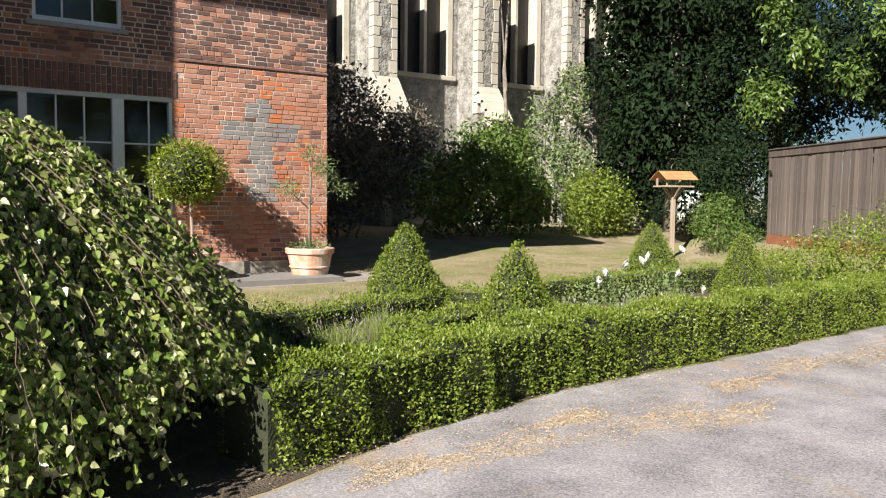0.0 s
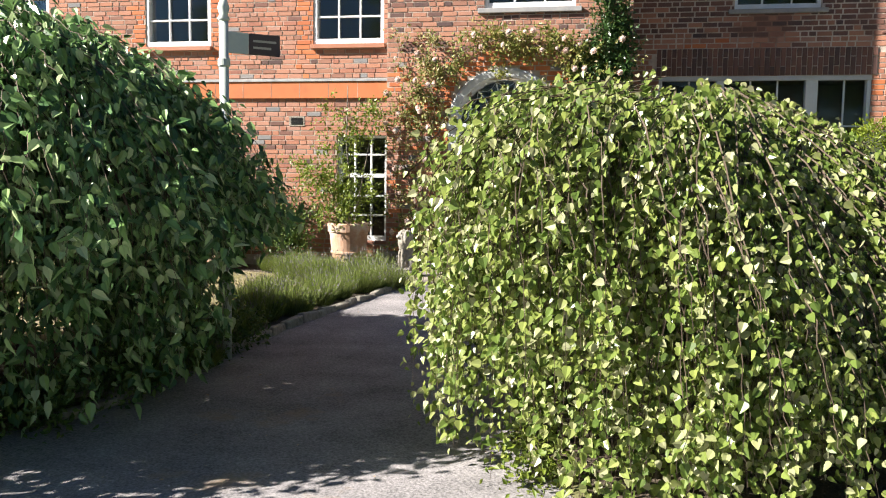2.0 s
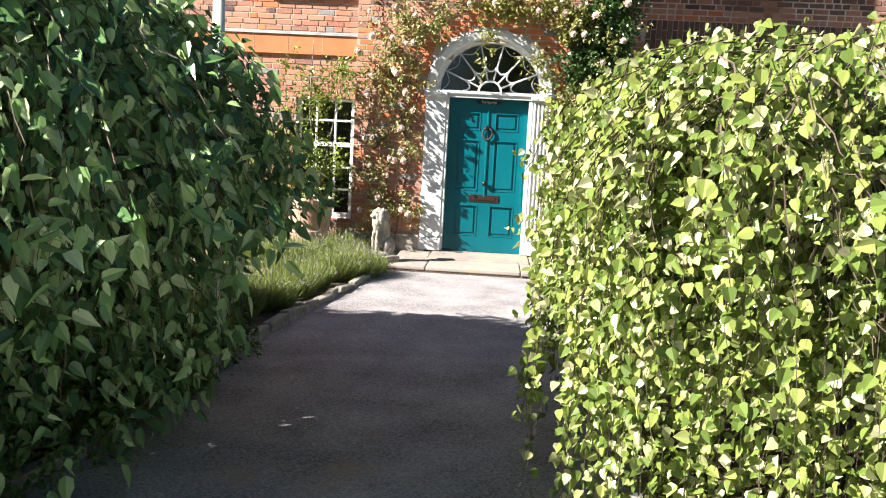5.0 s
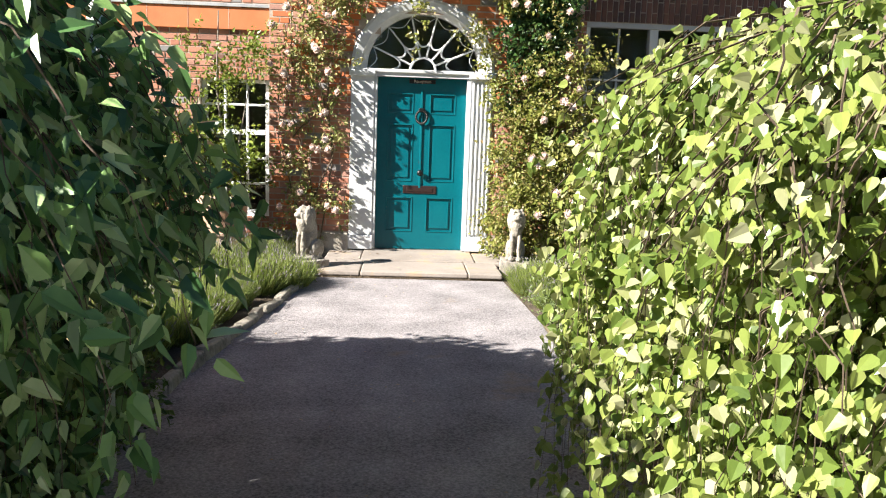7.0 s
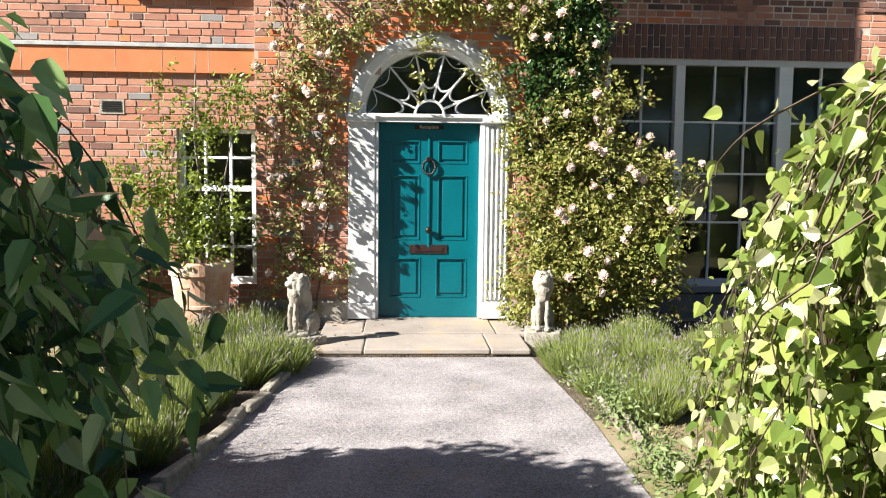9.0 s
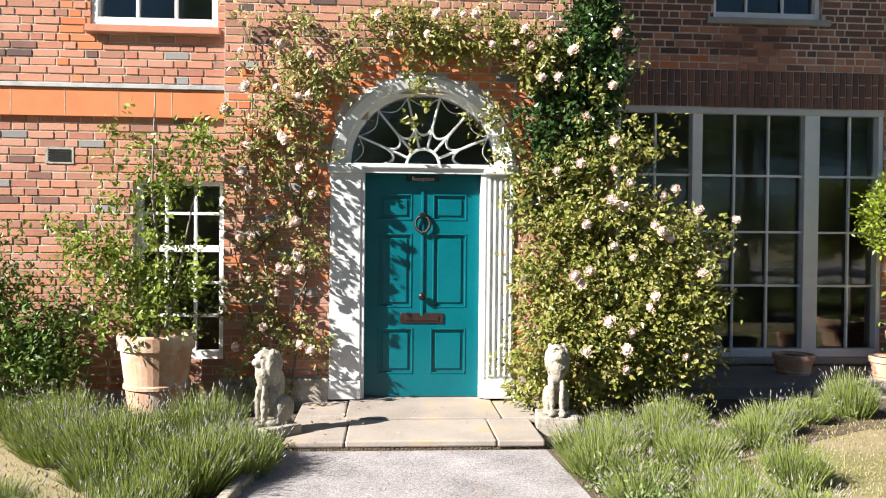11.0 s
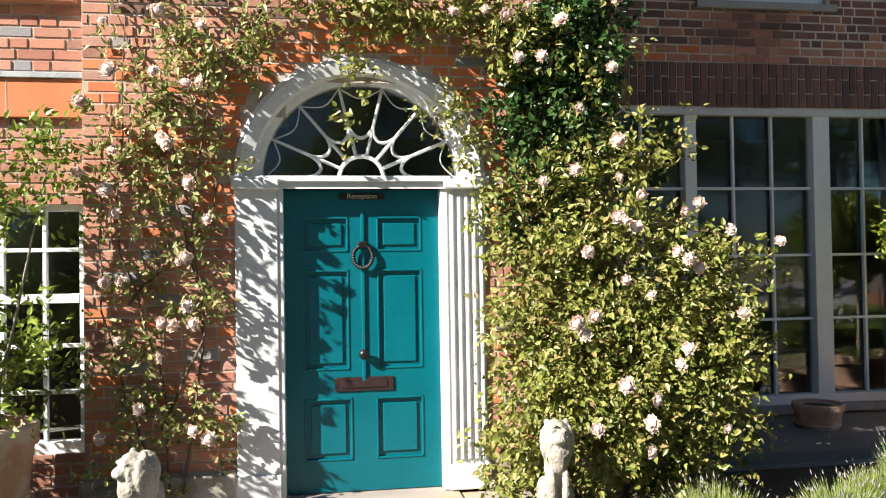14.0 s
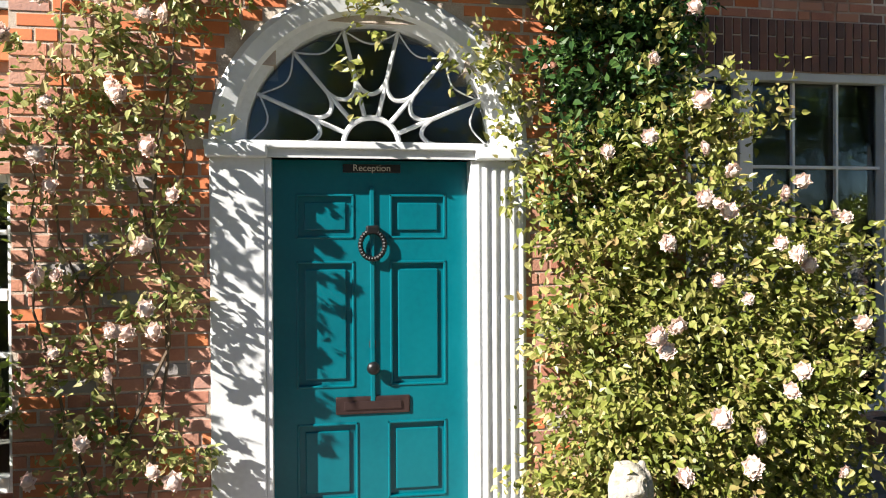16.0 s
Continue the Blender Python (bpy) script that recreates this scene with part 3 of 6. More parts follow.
def soldier_lintel():
    """Upright bricks, whole and half by turns, over the wide window."""
    ob = tagged(part("trim_lintel", boxed(2.25, 5.58, 1.803, 1.83, 3.10, 3.54), MORTAR_PALE, None), "dark upright brick course over the wide window", "lintel", kind="structure")
    n = int((5.58 - 2.25) / 0.079)
    tall = half = None
    for i in range(n):
        x = 2.25 + 0.079 * (i + 0.5)
        for k, (za, zb) in enumerate(((3.11, 3.385), (3.40, 3.53)) if i % 2 else ((3.11, 3.24), (3.255, 3.53))):
            big = zb - za > 0.2
            src = tall if big else half
            if src is None:
                src = part("brick", boxed(-0.0325, 0.0325, -0.012, 0.012, -(zb - za) / 2, (zb - za) / 2, 0.003), BRICK_DARK, ob)
                tall, half = (src, half) if big else (tall, src)
                b = src
            else:
                b = new("brick", src.data)
                b.parent = ob
            b.location = (x, 1.80, (za + zb) / 2)


soldier_lintel()
band = tagged(part("trim_band", boxed(-12, -1.782, 0.055, 0.1, 2.61, 2.86, 0.004), BRICK_ORANGE, None), "smooth rubbed orange brick band across the wall", "brick band", kind="structure")
for k in range(44):
    if k % 2 == 0:
        part("joint", boxed(-12 + 0.232 * k, -12 + 0.232 * k + 0.006, 0.053, 0.056, 2.62, 2.855), MORTAR, band)
tagged(part("trim_flashing", boxed(-12, -1.782, 0.035, 0.1, 2.862, 2.90, 0.004), LEAD, None), "grey lead flashing along the brick band", "flashing", kind="structure")
tagged(part("trim_string_course", boxed(5.6, 8.36, 1.785, 1.81, 3.735, 3.765, 0.003), BRICK_DARK, None), "thin dark string course of the wall", "string course", kind="structure")


def window(name, x0, x1, z0, z1, y, cols, rows, thick=(), label="white painted wooden sash window with dark panes", sill=True, deep=0.05):
    """A frame, glazing bars at cols and rows, heavier members at thick, a sill and one sheet of glass a light."""
    w = thing(name, pose((x0 + x1) / 2, y, z0), label, "window", kind="structure")
    ox, oz = (x0 + x1) / 2, z0

    def bar(nm, xa, xb, za, zb, ya, yb, mat=WHITE_BAR, bev=0.006):
        return part(nm, boxed(xa - ox, xb - ox, ya, yb, za - oz, zb - oz, bev), mat, w)
    f = 0.055
    bar("window_frame", x0, x0 + f, z0, z1, -deep, 0.07)
    bar("window_frame", x1 - f, x1, z0, z1, -deep, 0.07)
    bar("window_frame", x0 + f, x1 - f, z1 - f, z1, -deep, 0.07)
    bar("window_frame", x0 + f, x1 - f, z0, z0 + f * 1.6, -deep, 0.07)
    for a, b in thick:
        bar("mullion", a, b, z0 + f * 1.6, z1 - f, -deep + 0.004, 0.066)
    for i, c in enumerate(cols):
        bar("glazing_bar", c - 0.013, c + 0.013, z0 + f * 1.6, z1 - f, -0.02, 0.02, bev=0.004)
    edges = [x0 + f] + [v for ab in thick for v in ab] + [x1 - f]
    for a, b in zip(edges[::2], edges[1::2]):
        for r in rows:
            h = r[1] if isinstance(r, tuple) else 0.013
            r = r[0] if isinstance(r, tuple) else r
            bar("glazing_bar", a, b, r - h, r + h, -0.024, 0.022, bev=0.004)
        g = bar("pane", a, b, z0 + f, z1 - f, 0.026, 0.032, GLASS, 0)
        g.visible_shadow = False
    if sill:
        part("window_sill", boxed(x0 - 0.09 - ox, x1 + 0.09 - ox, -0.16, 0.03, -0.075, -0.003, 0.008), SILL_STONE, w)
    return w


window("window_1", 2.3, 5.5, 0.2, 3.1, 1.90, [2.78, 3.73, 4.14, 5.13], [2.32, 1.66, 1.03], [(3.2, 3.32), (4.55, 4.73)], "wide white three-light window with many dark panes", deep=0.08)
part("head", boxed(-1.6, 1.6, -0.095, 0.0, 2.83, 2.9, 0.006), WHITE, bpy.data.objects["window_1"])
window("window_2", 3.42, 4.72, 4.14, 5.75, 1.92, [3.85, 4.29], [4.62, (4.95, 0.03), 5.3])
window("window_3", -0.33, 0.98, 3.88, 5.55, 0.1, [0.1, 0.54], [4.36, (4.7, 0.03), 5.1])
for i, x in enumerate((-2.97, -5.77, -8.6)):
    window("window_%d" % (4 + i), x, x + 1.11, 3.42, 5.1, 0.16, [x + 0.39, x + 0.73], [3.84, (4.26, 0.03), 4.68], label="white painted sash window with bright sill", sill=False)
    tagged(part("sill_brick", boxed(x - 0.03, x + 1.14, 0.02, 0.2, 3.355, 3.42, 0.006), BRICK_RED, None), "red brick window sill under a sash", "sill", kind="structure")
window("window_7", -2.6, -1.8, 0.42, 2.07, 0.2, [-2.33, -2.07], [1.76, (1.44, 0.03), 1.13, 0.83], label="white sash window half hidden by shrubs", sill=False, deep=0.02)
window("window_8", -5.7, -4.7, 0.42, 2.07, 0.2, [-5.37, -5.03], [1.76, (1.44, 0.03), 1.13, 0.83], label="white sash window behind shrubs", sill=False, deep=0.02)
vent = thing("air_vent", pose(-3.24, 0.09, 2.265), "dark iron air vent set in the brick wall", "vent")
part("backing", boxed(-0.125, 0.125, -0.004, 0.02, -0.075, 0.075), STONE, vent)
for k in range(5):
    part("slat", boxed(-0.095, 0.095, -0.012, 0.0, -0.05 + k * 0.022, -0.036 + k * 0.022), IRON, vent)


# ---- entrance ----
def front_door():
    d = thing("door_1", pose(0, 0.085, 0.1), "closed glossy teal six-panel front door", "door", kind="structure")
    cuts = [(0.095, 0.405, 1.62, 1.86), (0.095, 0.405, 0.82, 1.50), (0.08, 0.405, 0.21, 0.63)]
    cuts += [(-b, -a, c, e) for a, b, c, e in cuts]
    xs = sorted({-0.53, 0.53, *[c for q in cuts for c in q[:2]]})
    zs = sorted({0.0, 2.06, *[c for q in cuts for c in q[2:]]})
    bm = bmesh.new()
    for xa, xb in zip(xs, xs[1:]):
        for za, zb in zip(zs, zs[1:]):
            if not any(q[0] <= xa and xb <= q[1] and q[2] <= za and zb <= q[3] for q in cuts):
                box(bm, xa, xb, 0, 0.045, za, zb)
    bmesh.ops.remove_doubles(bm, verts=bm.verts, dist=1e-5)
    part("door_frame", bm, TEAL, d)
    for a, b, c, e in cuts:
        bm = boxed(a, b, 0.018, 0.04, c, e)
        box(bm, a + 0.045, b - 0.045, 0.006, 0.03, c + 0.045, e - 0.045, 0.005)
        for xa, xb, za, zb in ((a, b, c, c + 0.014), (a, b, e - 0.014, e), (a, a + 0.014, c, e), (b - 0.014, b, c, e)):
            box(bm, xa, xb, -0.006, 0.03, za, zb, 0.004)
        part("panel", bm, TEAL, d)
    part("bead", boxed(-0.013, 0.013, -0.016, 0.0, 0.74, 1.9, 0.005), TEAL, d)
    knob = lathe([(0.012, 0), (0.014, 0.02), (0.03, 0.03), (0.036, 0.045), (0.03, 0.06), (0.012, 0.068)], 20)
    bmesh.ops.transform(knob, matrix=pose(0.0, 0, 0.925, 90), verts=knob.verts)
    part("door_knob", knob, IRON, d, "dark iron door knob", True)
    ring = bmesh.new()
    for k in range(26):
        w = 2 * math.pi * k / 26
        bmesh.ops.create_uvsphere(ring, u_segments=8, v_segments=6, radius=0.015, matrix=pose(0.065 * math.sin(w), -0.03, 1.585 + 0.075 * math.cos(w)))
    box(ring, -0.035, 0.035, -0.045, 0.0, 1.645, 1.69, 0.01)
    part("door_knocker", ring, IRON, d, "black iron wreath knocker")
    lb = boxed(-0.2, 0.2, -0.012, 0.0, 0.675, 0.77, 0.006)
    part("letter_plate", lb, BRASS_DARK, d, "dark bronze letter plate")
    part("letter_flap", boxed(-0.155, 0.155, -0.02, -0.012, 0.70, 0.745, 0.004), BRASS_DARK, d)
    part("keyhole_plate", boxed(-0.018, 0.018, -0.006, 0, 1.03, 1.07, 0.004), BRASS_DARK, d)
    sign = part("name_plate", boxed(-0.155, 0.155, -0.008, 0.0, 1.975, 2.02, 0.003), IRON, d, "small dark plate lettered Reception")
    cu = bpy.data.curves.new("lettering", "FONT")
    cu.body = "Reception"
    cu.size = 0.05
    cu.extrude = 0.0008
    cu.align_x = "CENTER"
    tx = new("lettering", cu)
    tx.data.materials.append(LETTER)
    tx.parent = sign
    tx.matrix_basis = pose(0, -0.0095, 1.984, 90)


front_door()


def doorcase():
    """White surround: pilasters, entablature and the arched fanlight."""
    s = thing("doorcase", pose(0, 0, 0.0), "white painted wooden doorcase with arched fanlight", "doorcase", kind="structure")
    part("pilaster", boxed(-0.835, -0.56, -0.03, 0.1, 0.1, 2.14, 0.006), WHITE, s)
    part("base", boxed(-0.85, -0.55, -0.05, 0.1, 0.1, 0.27, 0.008), WHITE, s)
    part("jamb", boxed(-0.56, -0.525, -0.02, 0.2, 0.1, 2.14, 0.004), WHITE, s)
    part("jamb", boxed(0.525, 0.575, -0.02, 0.2, 0.1, 2.14, 0.004), WHITE, s)
    bm = boxed(0.575, 0.835, -0.012, 0.1, 0.1, 2.14, 0.004)
    for k in range(5):
        box(bm, 0.59 + 0.05 * k, 0.618 + 0.05 * k, -0.036, -0.008, 0.3, 2.1, 0.008)
    part("pilaster", bm, WHITE, s, "fluted white pilaster")
    part("base", boxed(0.565, 0.85, -0.05, 0.1, 0.1, 0.27, 0.008), WHITE, s)
    bm = boxed(-0.86, 0.86, -0.06, 0.12, 2.185, 2.225, 0.006)
    box(bm, -0.84, 0.84, -0.035, 0.12, 2.14, 2.186)
    box(bm, -0.56, 0.56, -0.02, 0.2, 2.14, 2.187, 0.004)
    part("entablature", bm, WHITE, s)
    for x in (-0.7, 0.7):
        part("capital", boxed(x - 0.155, x + 0.155, -0.075, 0.0, 2.135, 2.205, 0.012), WHITE, s)
    n = 40
    prof = [(0.655, 0.16), (0.655, 0.03), (0.70, 0.0), (0.72, -0.03), (0.80, -0.045), (0.835, -0.02), (0.835, 0.1)]
    v, f = [], []
    for k in range(n + 1):
        w = math.pi * k / n
        for r, y in prof:
            v.append((r * math.cos(w) * 1.005, y, 2.225 + (r * math.sin(w)) * 0.965))
    m = len(prof)
    for k in range(n):
        for j in range(m - 1):
            f.append((k * m + j, (k + 1) * m + j, (k + 1) * m + j + 1, k * m + j + 1))
    link_mesh("arch", v, f, WHITE, s)

    def at(r, deg):
        return (r * math.cos(radians(deg)), 0.09, 2.228 + r * math.sin(radians(deg)) * 0.97)
    spokes = [24 + 26.4 * k for k in range(6)]
    for a in spokes:
        vv, ff = tubes([[at(0.145, a), at(0.4, a), at(0.66, a)]], [(0.013, 0.011)], 6)
        link_mesh("spoke", vv, ff, WHITE, s)
    vv, ff = tubes([[at(0.15, w) for w in np.linspace(0, 180, 19)]], [(0.015, 0.015)], 6)
    link_mesh("hub", vv, ff, WHITE, s)
    ends = [0, *spokes, 180]
    for a, b in zip(ends, ends[1:]):
        pts = [at(0.33 - 0.05 * math.sin(math.pi * u) if 0 < u < 1 else 0.36, a + (b - a) * u) for u in np.linspace(0, 1, 9)]
        vv, ff = tubes([pts], [(0.012, 0.012)], 6)
        link_mesh("scallop", vv, ff, WHITE, s)
        pts = [at(0.645 - 0.085 * math.sin(math.pi * u), a + (b - a) * u) for u in np.linspace(0, 1, 9)]
        vv, ff = tubes([pts], [(0.005, 0.005)], 5)
        link_mesh("festoon", vv, ff, WHITE, s)
    bm = bmesh.new()
    bm.faces.new([bm.verts.new((0.66 * math.cos(math.pi * k / n), 0.105, 2.228 + 0.64 * math.sin(math.pi * k / n))) for k in range(n + 1)])
    r = bmesh.ops.extrude_face_region(bm, geom=bm.faces[:])
    for q in [e for e in r["geom"] if isinstance(e, bmesh.types.BMVert)]:
        q.co.y += 0.006
    bmesh.ops.recalc_face_normals(bm, faces=bm.faces)
    pane = part("pane", bm, GLASS, s)
    pane.visible_shadow = False
    part("sill", boxed(-0.6, 0.6, 0.1, 0.32, 0.04, 0.1), STONE, s)


doorcase()


def steps():
    st = tagged(part("step_base", boxed(-1.06, 0.86, -1.40, 0.1, -0.1, 0.045), SOIL, None), "low doorstep of worn stone slabs", "step", kind="structure")
    for x0, x1, y0, y1, z in ((-1.06, -0.62, -1.41, -0.62, 0.075), (-0.61, 0.50, -1.41, -0.74, 0.08), (0.51, 0.86, -1.42, -0.70, 0.078), (-1.06, -0.66, -0.61, -0.02, 0.082), (-0.65, 0.63, -0.73, 0.12, 0.092), (0.64, 0.95, -0.69, -0.02, 0.08)):
        part("slab", boxed(x0, x1, y0, y1, 0.03, z, 0.012), PAVING, st)


steps()


def kerb():
    rng = rng_of(8)
    k = thing("kerb", pose(-1.3, -1.5, 0), "low row of worn kerb stones along the path", "kerb", kind="structure")
    y, line = -1.5, lambda y: -1.08 - 0.155 * (-1.5 - y) + 0.02 * (-1.5 - y) ** 2 * 0.5
    while y > -7.4:
        n = rng.uniform(0.16, 0.5)
        x = line(y)
        bm = boxed(-0.04, 0.04, -n / 2 + 0.01, n / 2 - 0.01, -0.05, rng.uniform(0.05, 0.1), 0.015)
        ob = part("stone", bm, STONE, k)
        ob.matrix_basis = pose(x + 1.3 - 0.04, y - n / 2 + 1.5, 0, rng.normal(0, 3), rng.normal(0, 5), -8 + rng.normal(0, 4))
        y -= n


kerb()


# ---- plants by the path ----
def weeping_tree(name, base, height, radii, strands, seed, leaf, aspect, mat, label, square, gap=0.03, shape="heart", hang=0.12, inner=0.5, trunk_r=0.05, lift=None, loose=0.03, bunched=0.6, tiers=0, thick=0.022, tuck=0.0, sunward=0.0):
    """A dome of hanging shoots: limbs rise from the trunk, bend over and hang to near the ground."""
    rng = rng_of(seed)
    t = thing(name, pose(*base), label, "tree")
    shoots, rads, P, A, N = [], [], [], [], []
    sprays = [(rng.uniform(0, 2 * math.pi), rng.uniform(0.0, 0.72), rng.uniform(0.22, 0.5), rng.uniform(0.85, 1.08), rng.normal(0, 0.05)) for _ in range(tiers)]
    for i in range(strands):
        phi = rng.uniform(0, 2 * math.pi)
        spray = sprays[i % tiers] if tiers and rng.random() < 0.85 else None
        if spray:
            phi = spray[0] + rng.normal(0, 0.06)
        elif rng.random() < bunched:
            phi = round(phi * 11) / 11 + 0.03 * math.sin(5 * round(phi * 11)) + rng.normal(0, 0.016)
        c, s = math.cos(phi), math.sin(phi)
        rx = radii[0] if c < 0 else radii[1]
        ry = radii[2] if s < 0 else radii[3]
        depth = 1 - inner * rng.random() ** 2.2
        e = square(c, s)
        R = 1 / math.sqrt((c / rx) ** 2 + (s / ry) ** 2) * depth * rng.uniform(0.93, 1.06)
        H = height * (0.86 + 0.14 * depth) * rng.uniform(0.95, 1.03)
        u0 = rng.uniform(0.02, 0.62)
        end = 1 - 0.10 * rng.random() ** 3
        if rng.random() < 0.2:
            end = rng.uniform(0.6, 0.92)
        most = lift(c, s, depth) if lift else 1.0
        if most < 1:
            end = min(end, most * rng.uniform(0.9, 1.0))
        if rng.random() < loose:
            R *= rng.uniform(1.1, 1.28)
            end = min(end, rng.uniform(0.7, 0.88))
        if spray:
            R *= spray[3]
            u0 = min(spray[1] + rng.uniform(-0.05, 0.05), most - 0.1)
            u0 = max(u0, 0.02)
            if depth > 0.9 and u0 + spray[2] < 0.9:
                end = min(end, u0 + spray[2] * rng.uniform(0.75, 1.15))
        us = u0 + (end - u0) * np.linspace(0, 1, 14) ** 0.45
        lump = 1 + 0.07 * math.sin(3 * phi + seed) + 0.05 * math.sin(7 * phi)
        th = us * math.pi / 2
        r = R * np.sin(th) ** e * lump
        z = hang * rng.uniform(0.2, 1.6) + (H - hang) * np.cos(th) ** (e * 0.9)
        r = r * (1 - tuck * np.clip((1.15 - z) / 1.1, 0, 1))
        tw = phi + rng.normal(0, 0.05) * (us - u0) * 6
        pts = np.stack([r * np.cos(tw), r * np.sin(tw), z], 1) + rng.normal(0, 0.012, (14, 3))
        shoots.append(pts)
        rads.append((0.0042 if u0 < 0.25 else 0.0028, 0.001))
        seg = np.linalg.norm(np.diff(pts, axis=0), axis=1)
        run = np.concatenate([[0], np.cumsum(seg)])
        m = int(run[-1] / gap)
        if m < 2:
            continue
        d = np.sort(rng.uniform(0, run[-1], m))
        q = np.stack([np.interp(d, run, pts[:, k]) for k in range(3)], 1)
        q += rng.normal(0, thick, q.shape)
        out = np.stack([np.full(m, c), np.full(m, s), np.zeros(m)], 1)
        P.append(q)
        A.append(out * rng.uniform(0, 0.8, (m, 1)) + rng.normal(0, 0.6, (m, 3)) + np.array((0, 0, -0.85)))
        N.append(out * 0.6 + rng.normal(0, 0.75, (m, 3)) + np.array((-0.15, -0.1, 0.45)) - sunward * np.array(SUN_WAY))
    P, A, N = np.vstack(P), np.vstack(A), np.vstack(N)
    sz = leaf * rng.uniform(0.55, 1.2, len(P))
    ok = P[:, 2] > 0.05
    v, f = leaf_mesh(P[ok], A[ok], N[ok], sz[ok], sz[ok] * aspect, shape=shape)
    link_mesh("crown", v, f, mat, t)
    v, f = tubes(shoots, rads, 3)
    tagged(link_mesh("brushwood", v, f, TWIG, t), kind="stuff")
    limbs, lr = [[(0, 0, -0.1), (0.03, 0.02, height * 0.45), (0.0, 0.04, height * 0.82)]], [(trunk_r, trunk_r * 0.6)]
    v, f = tubes(limbs, lr, 10)
    link_mesh("trunk", v, f, BARK, t, smooth=True)
    paths, rad = [], []
    for k in range(10):
        w = rng.uniform(0, 2 * math.pi)
        c, s = math.cos(w), math.sin(w)
        rx = radii[0] if c < 0 else radii[1]
        ry = radii[2] if s < 0 else radii[3]
        R = 1 / math.sqrt((c / rx) ** 2 + (s / ry) ** 2)
        e = square(c, s)
        pts = [(0, 0.03, height * rng.uniform(0.6, 0.8))]
        for u in (0.12, 0.25, 0.4, 0.55, 0.66, 0.74):
            th = u * math.pi / 2
            wv = w + rng.normal(0, 0.05)
            pts.append((R * math.sin(th) ** e * math.cos(wv) * 0.93, R * math.sin(th) ** e * math.sin(wv) * 0.93, height * math.cos(th) ** (e * 0.9) * 0.95))
        paths.append(pts)
        rad.append((0.015, 0.005))
    for p, r in zip(paths, rad):
        v, f = tubes([p], [r], 6)
        link_mesh("limb", v, f, TWIG, t, smooth=True)
    return t


weeping_tree("weeping_birch", (1.95, -7.0, 0), 1.94, (1.56, 1.76, 1.48, 1.6), 1700, 21, 0.045, 0.88, LEAF_BIRCH, "weeping birch with bright heart-shaped leaves hanging to the ground",
             lambda c, s: 0.46 + 1.2 * max(0, 0.8 * c - 0.55 * s) - 0.1 * max(0, -c), gap=0.028, hang=0.06, shape="round", thick=0.028, loose=0.015, bunched=0.85, lift=lambda c, s, d: 0.79 if d > 0.5 and c > 0.5 and s < 0.2 else 0.93 if d > 0.7 and c > 0.15 and s < 0 else 1.0)
weeping_tree("weeping_mulberry", (-3.0, -6.85, 0), 2.5, (2.0, 2.17, 2.85, 1.95), 2150, 22, 0.092, 0.52, LEAF_WEEPING, "dark glossy weeping tree with long pointed leaves",
             lambda c, s: 0.62 + 0.2 * max(0, c), gap=0.036, hang=0.1, trunk_r=0.07, lift=lambda c, s, d: 0.87 if d > 0.84 and c > 0.45 and s > -0.85 else 0.95 if d > 0.86 and c > -0.6 else 1.0, loose=0.0, inner=0.5, tiers=130, thick=0.035, tuck=0.1, sunward=0.6)




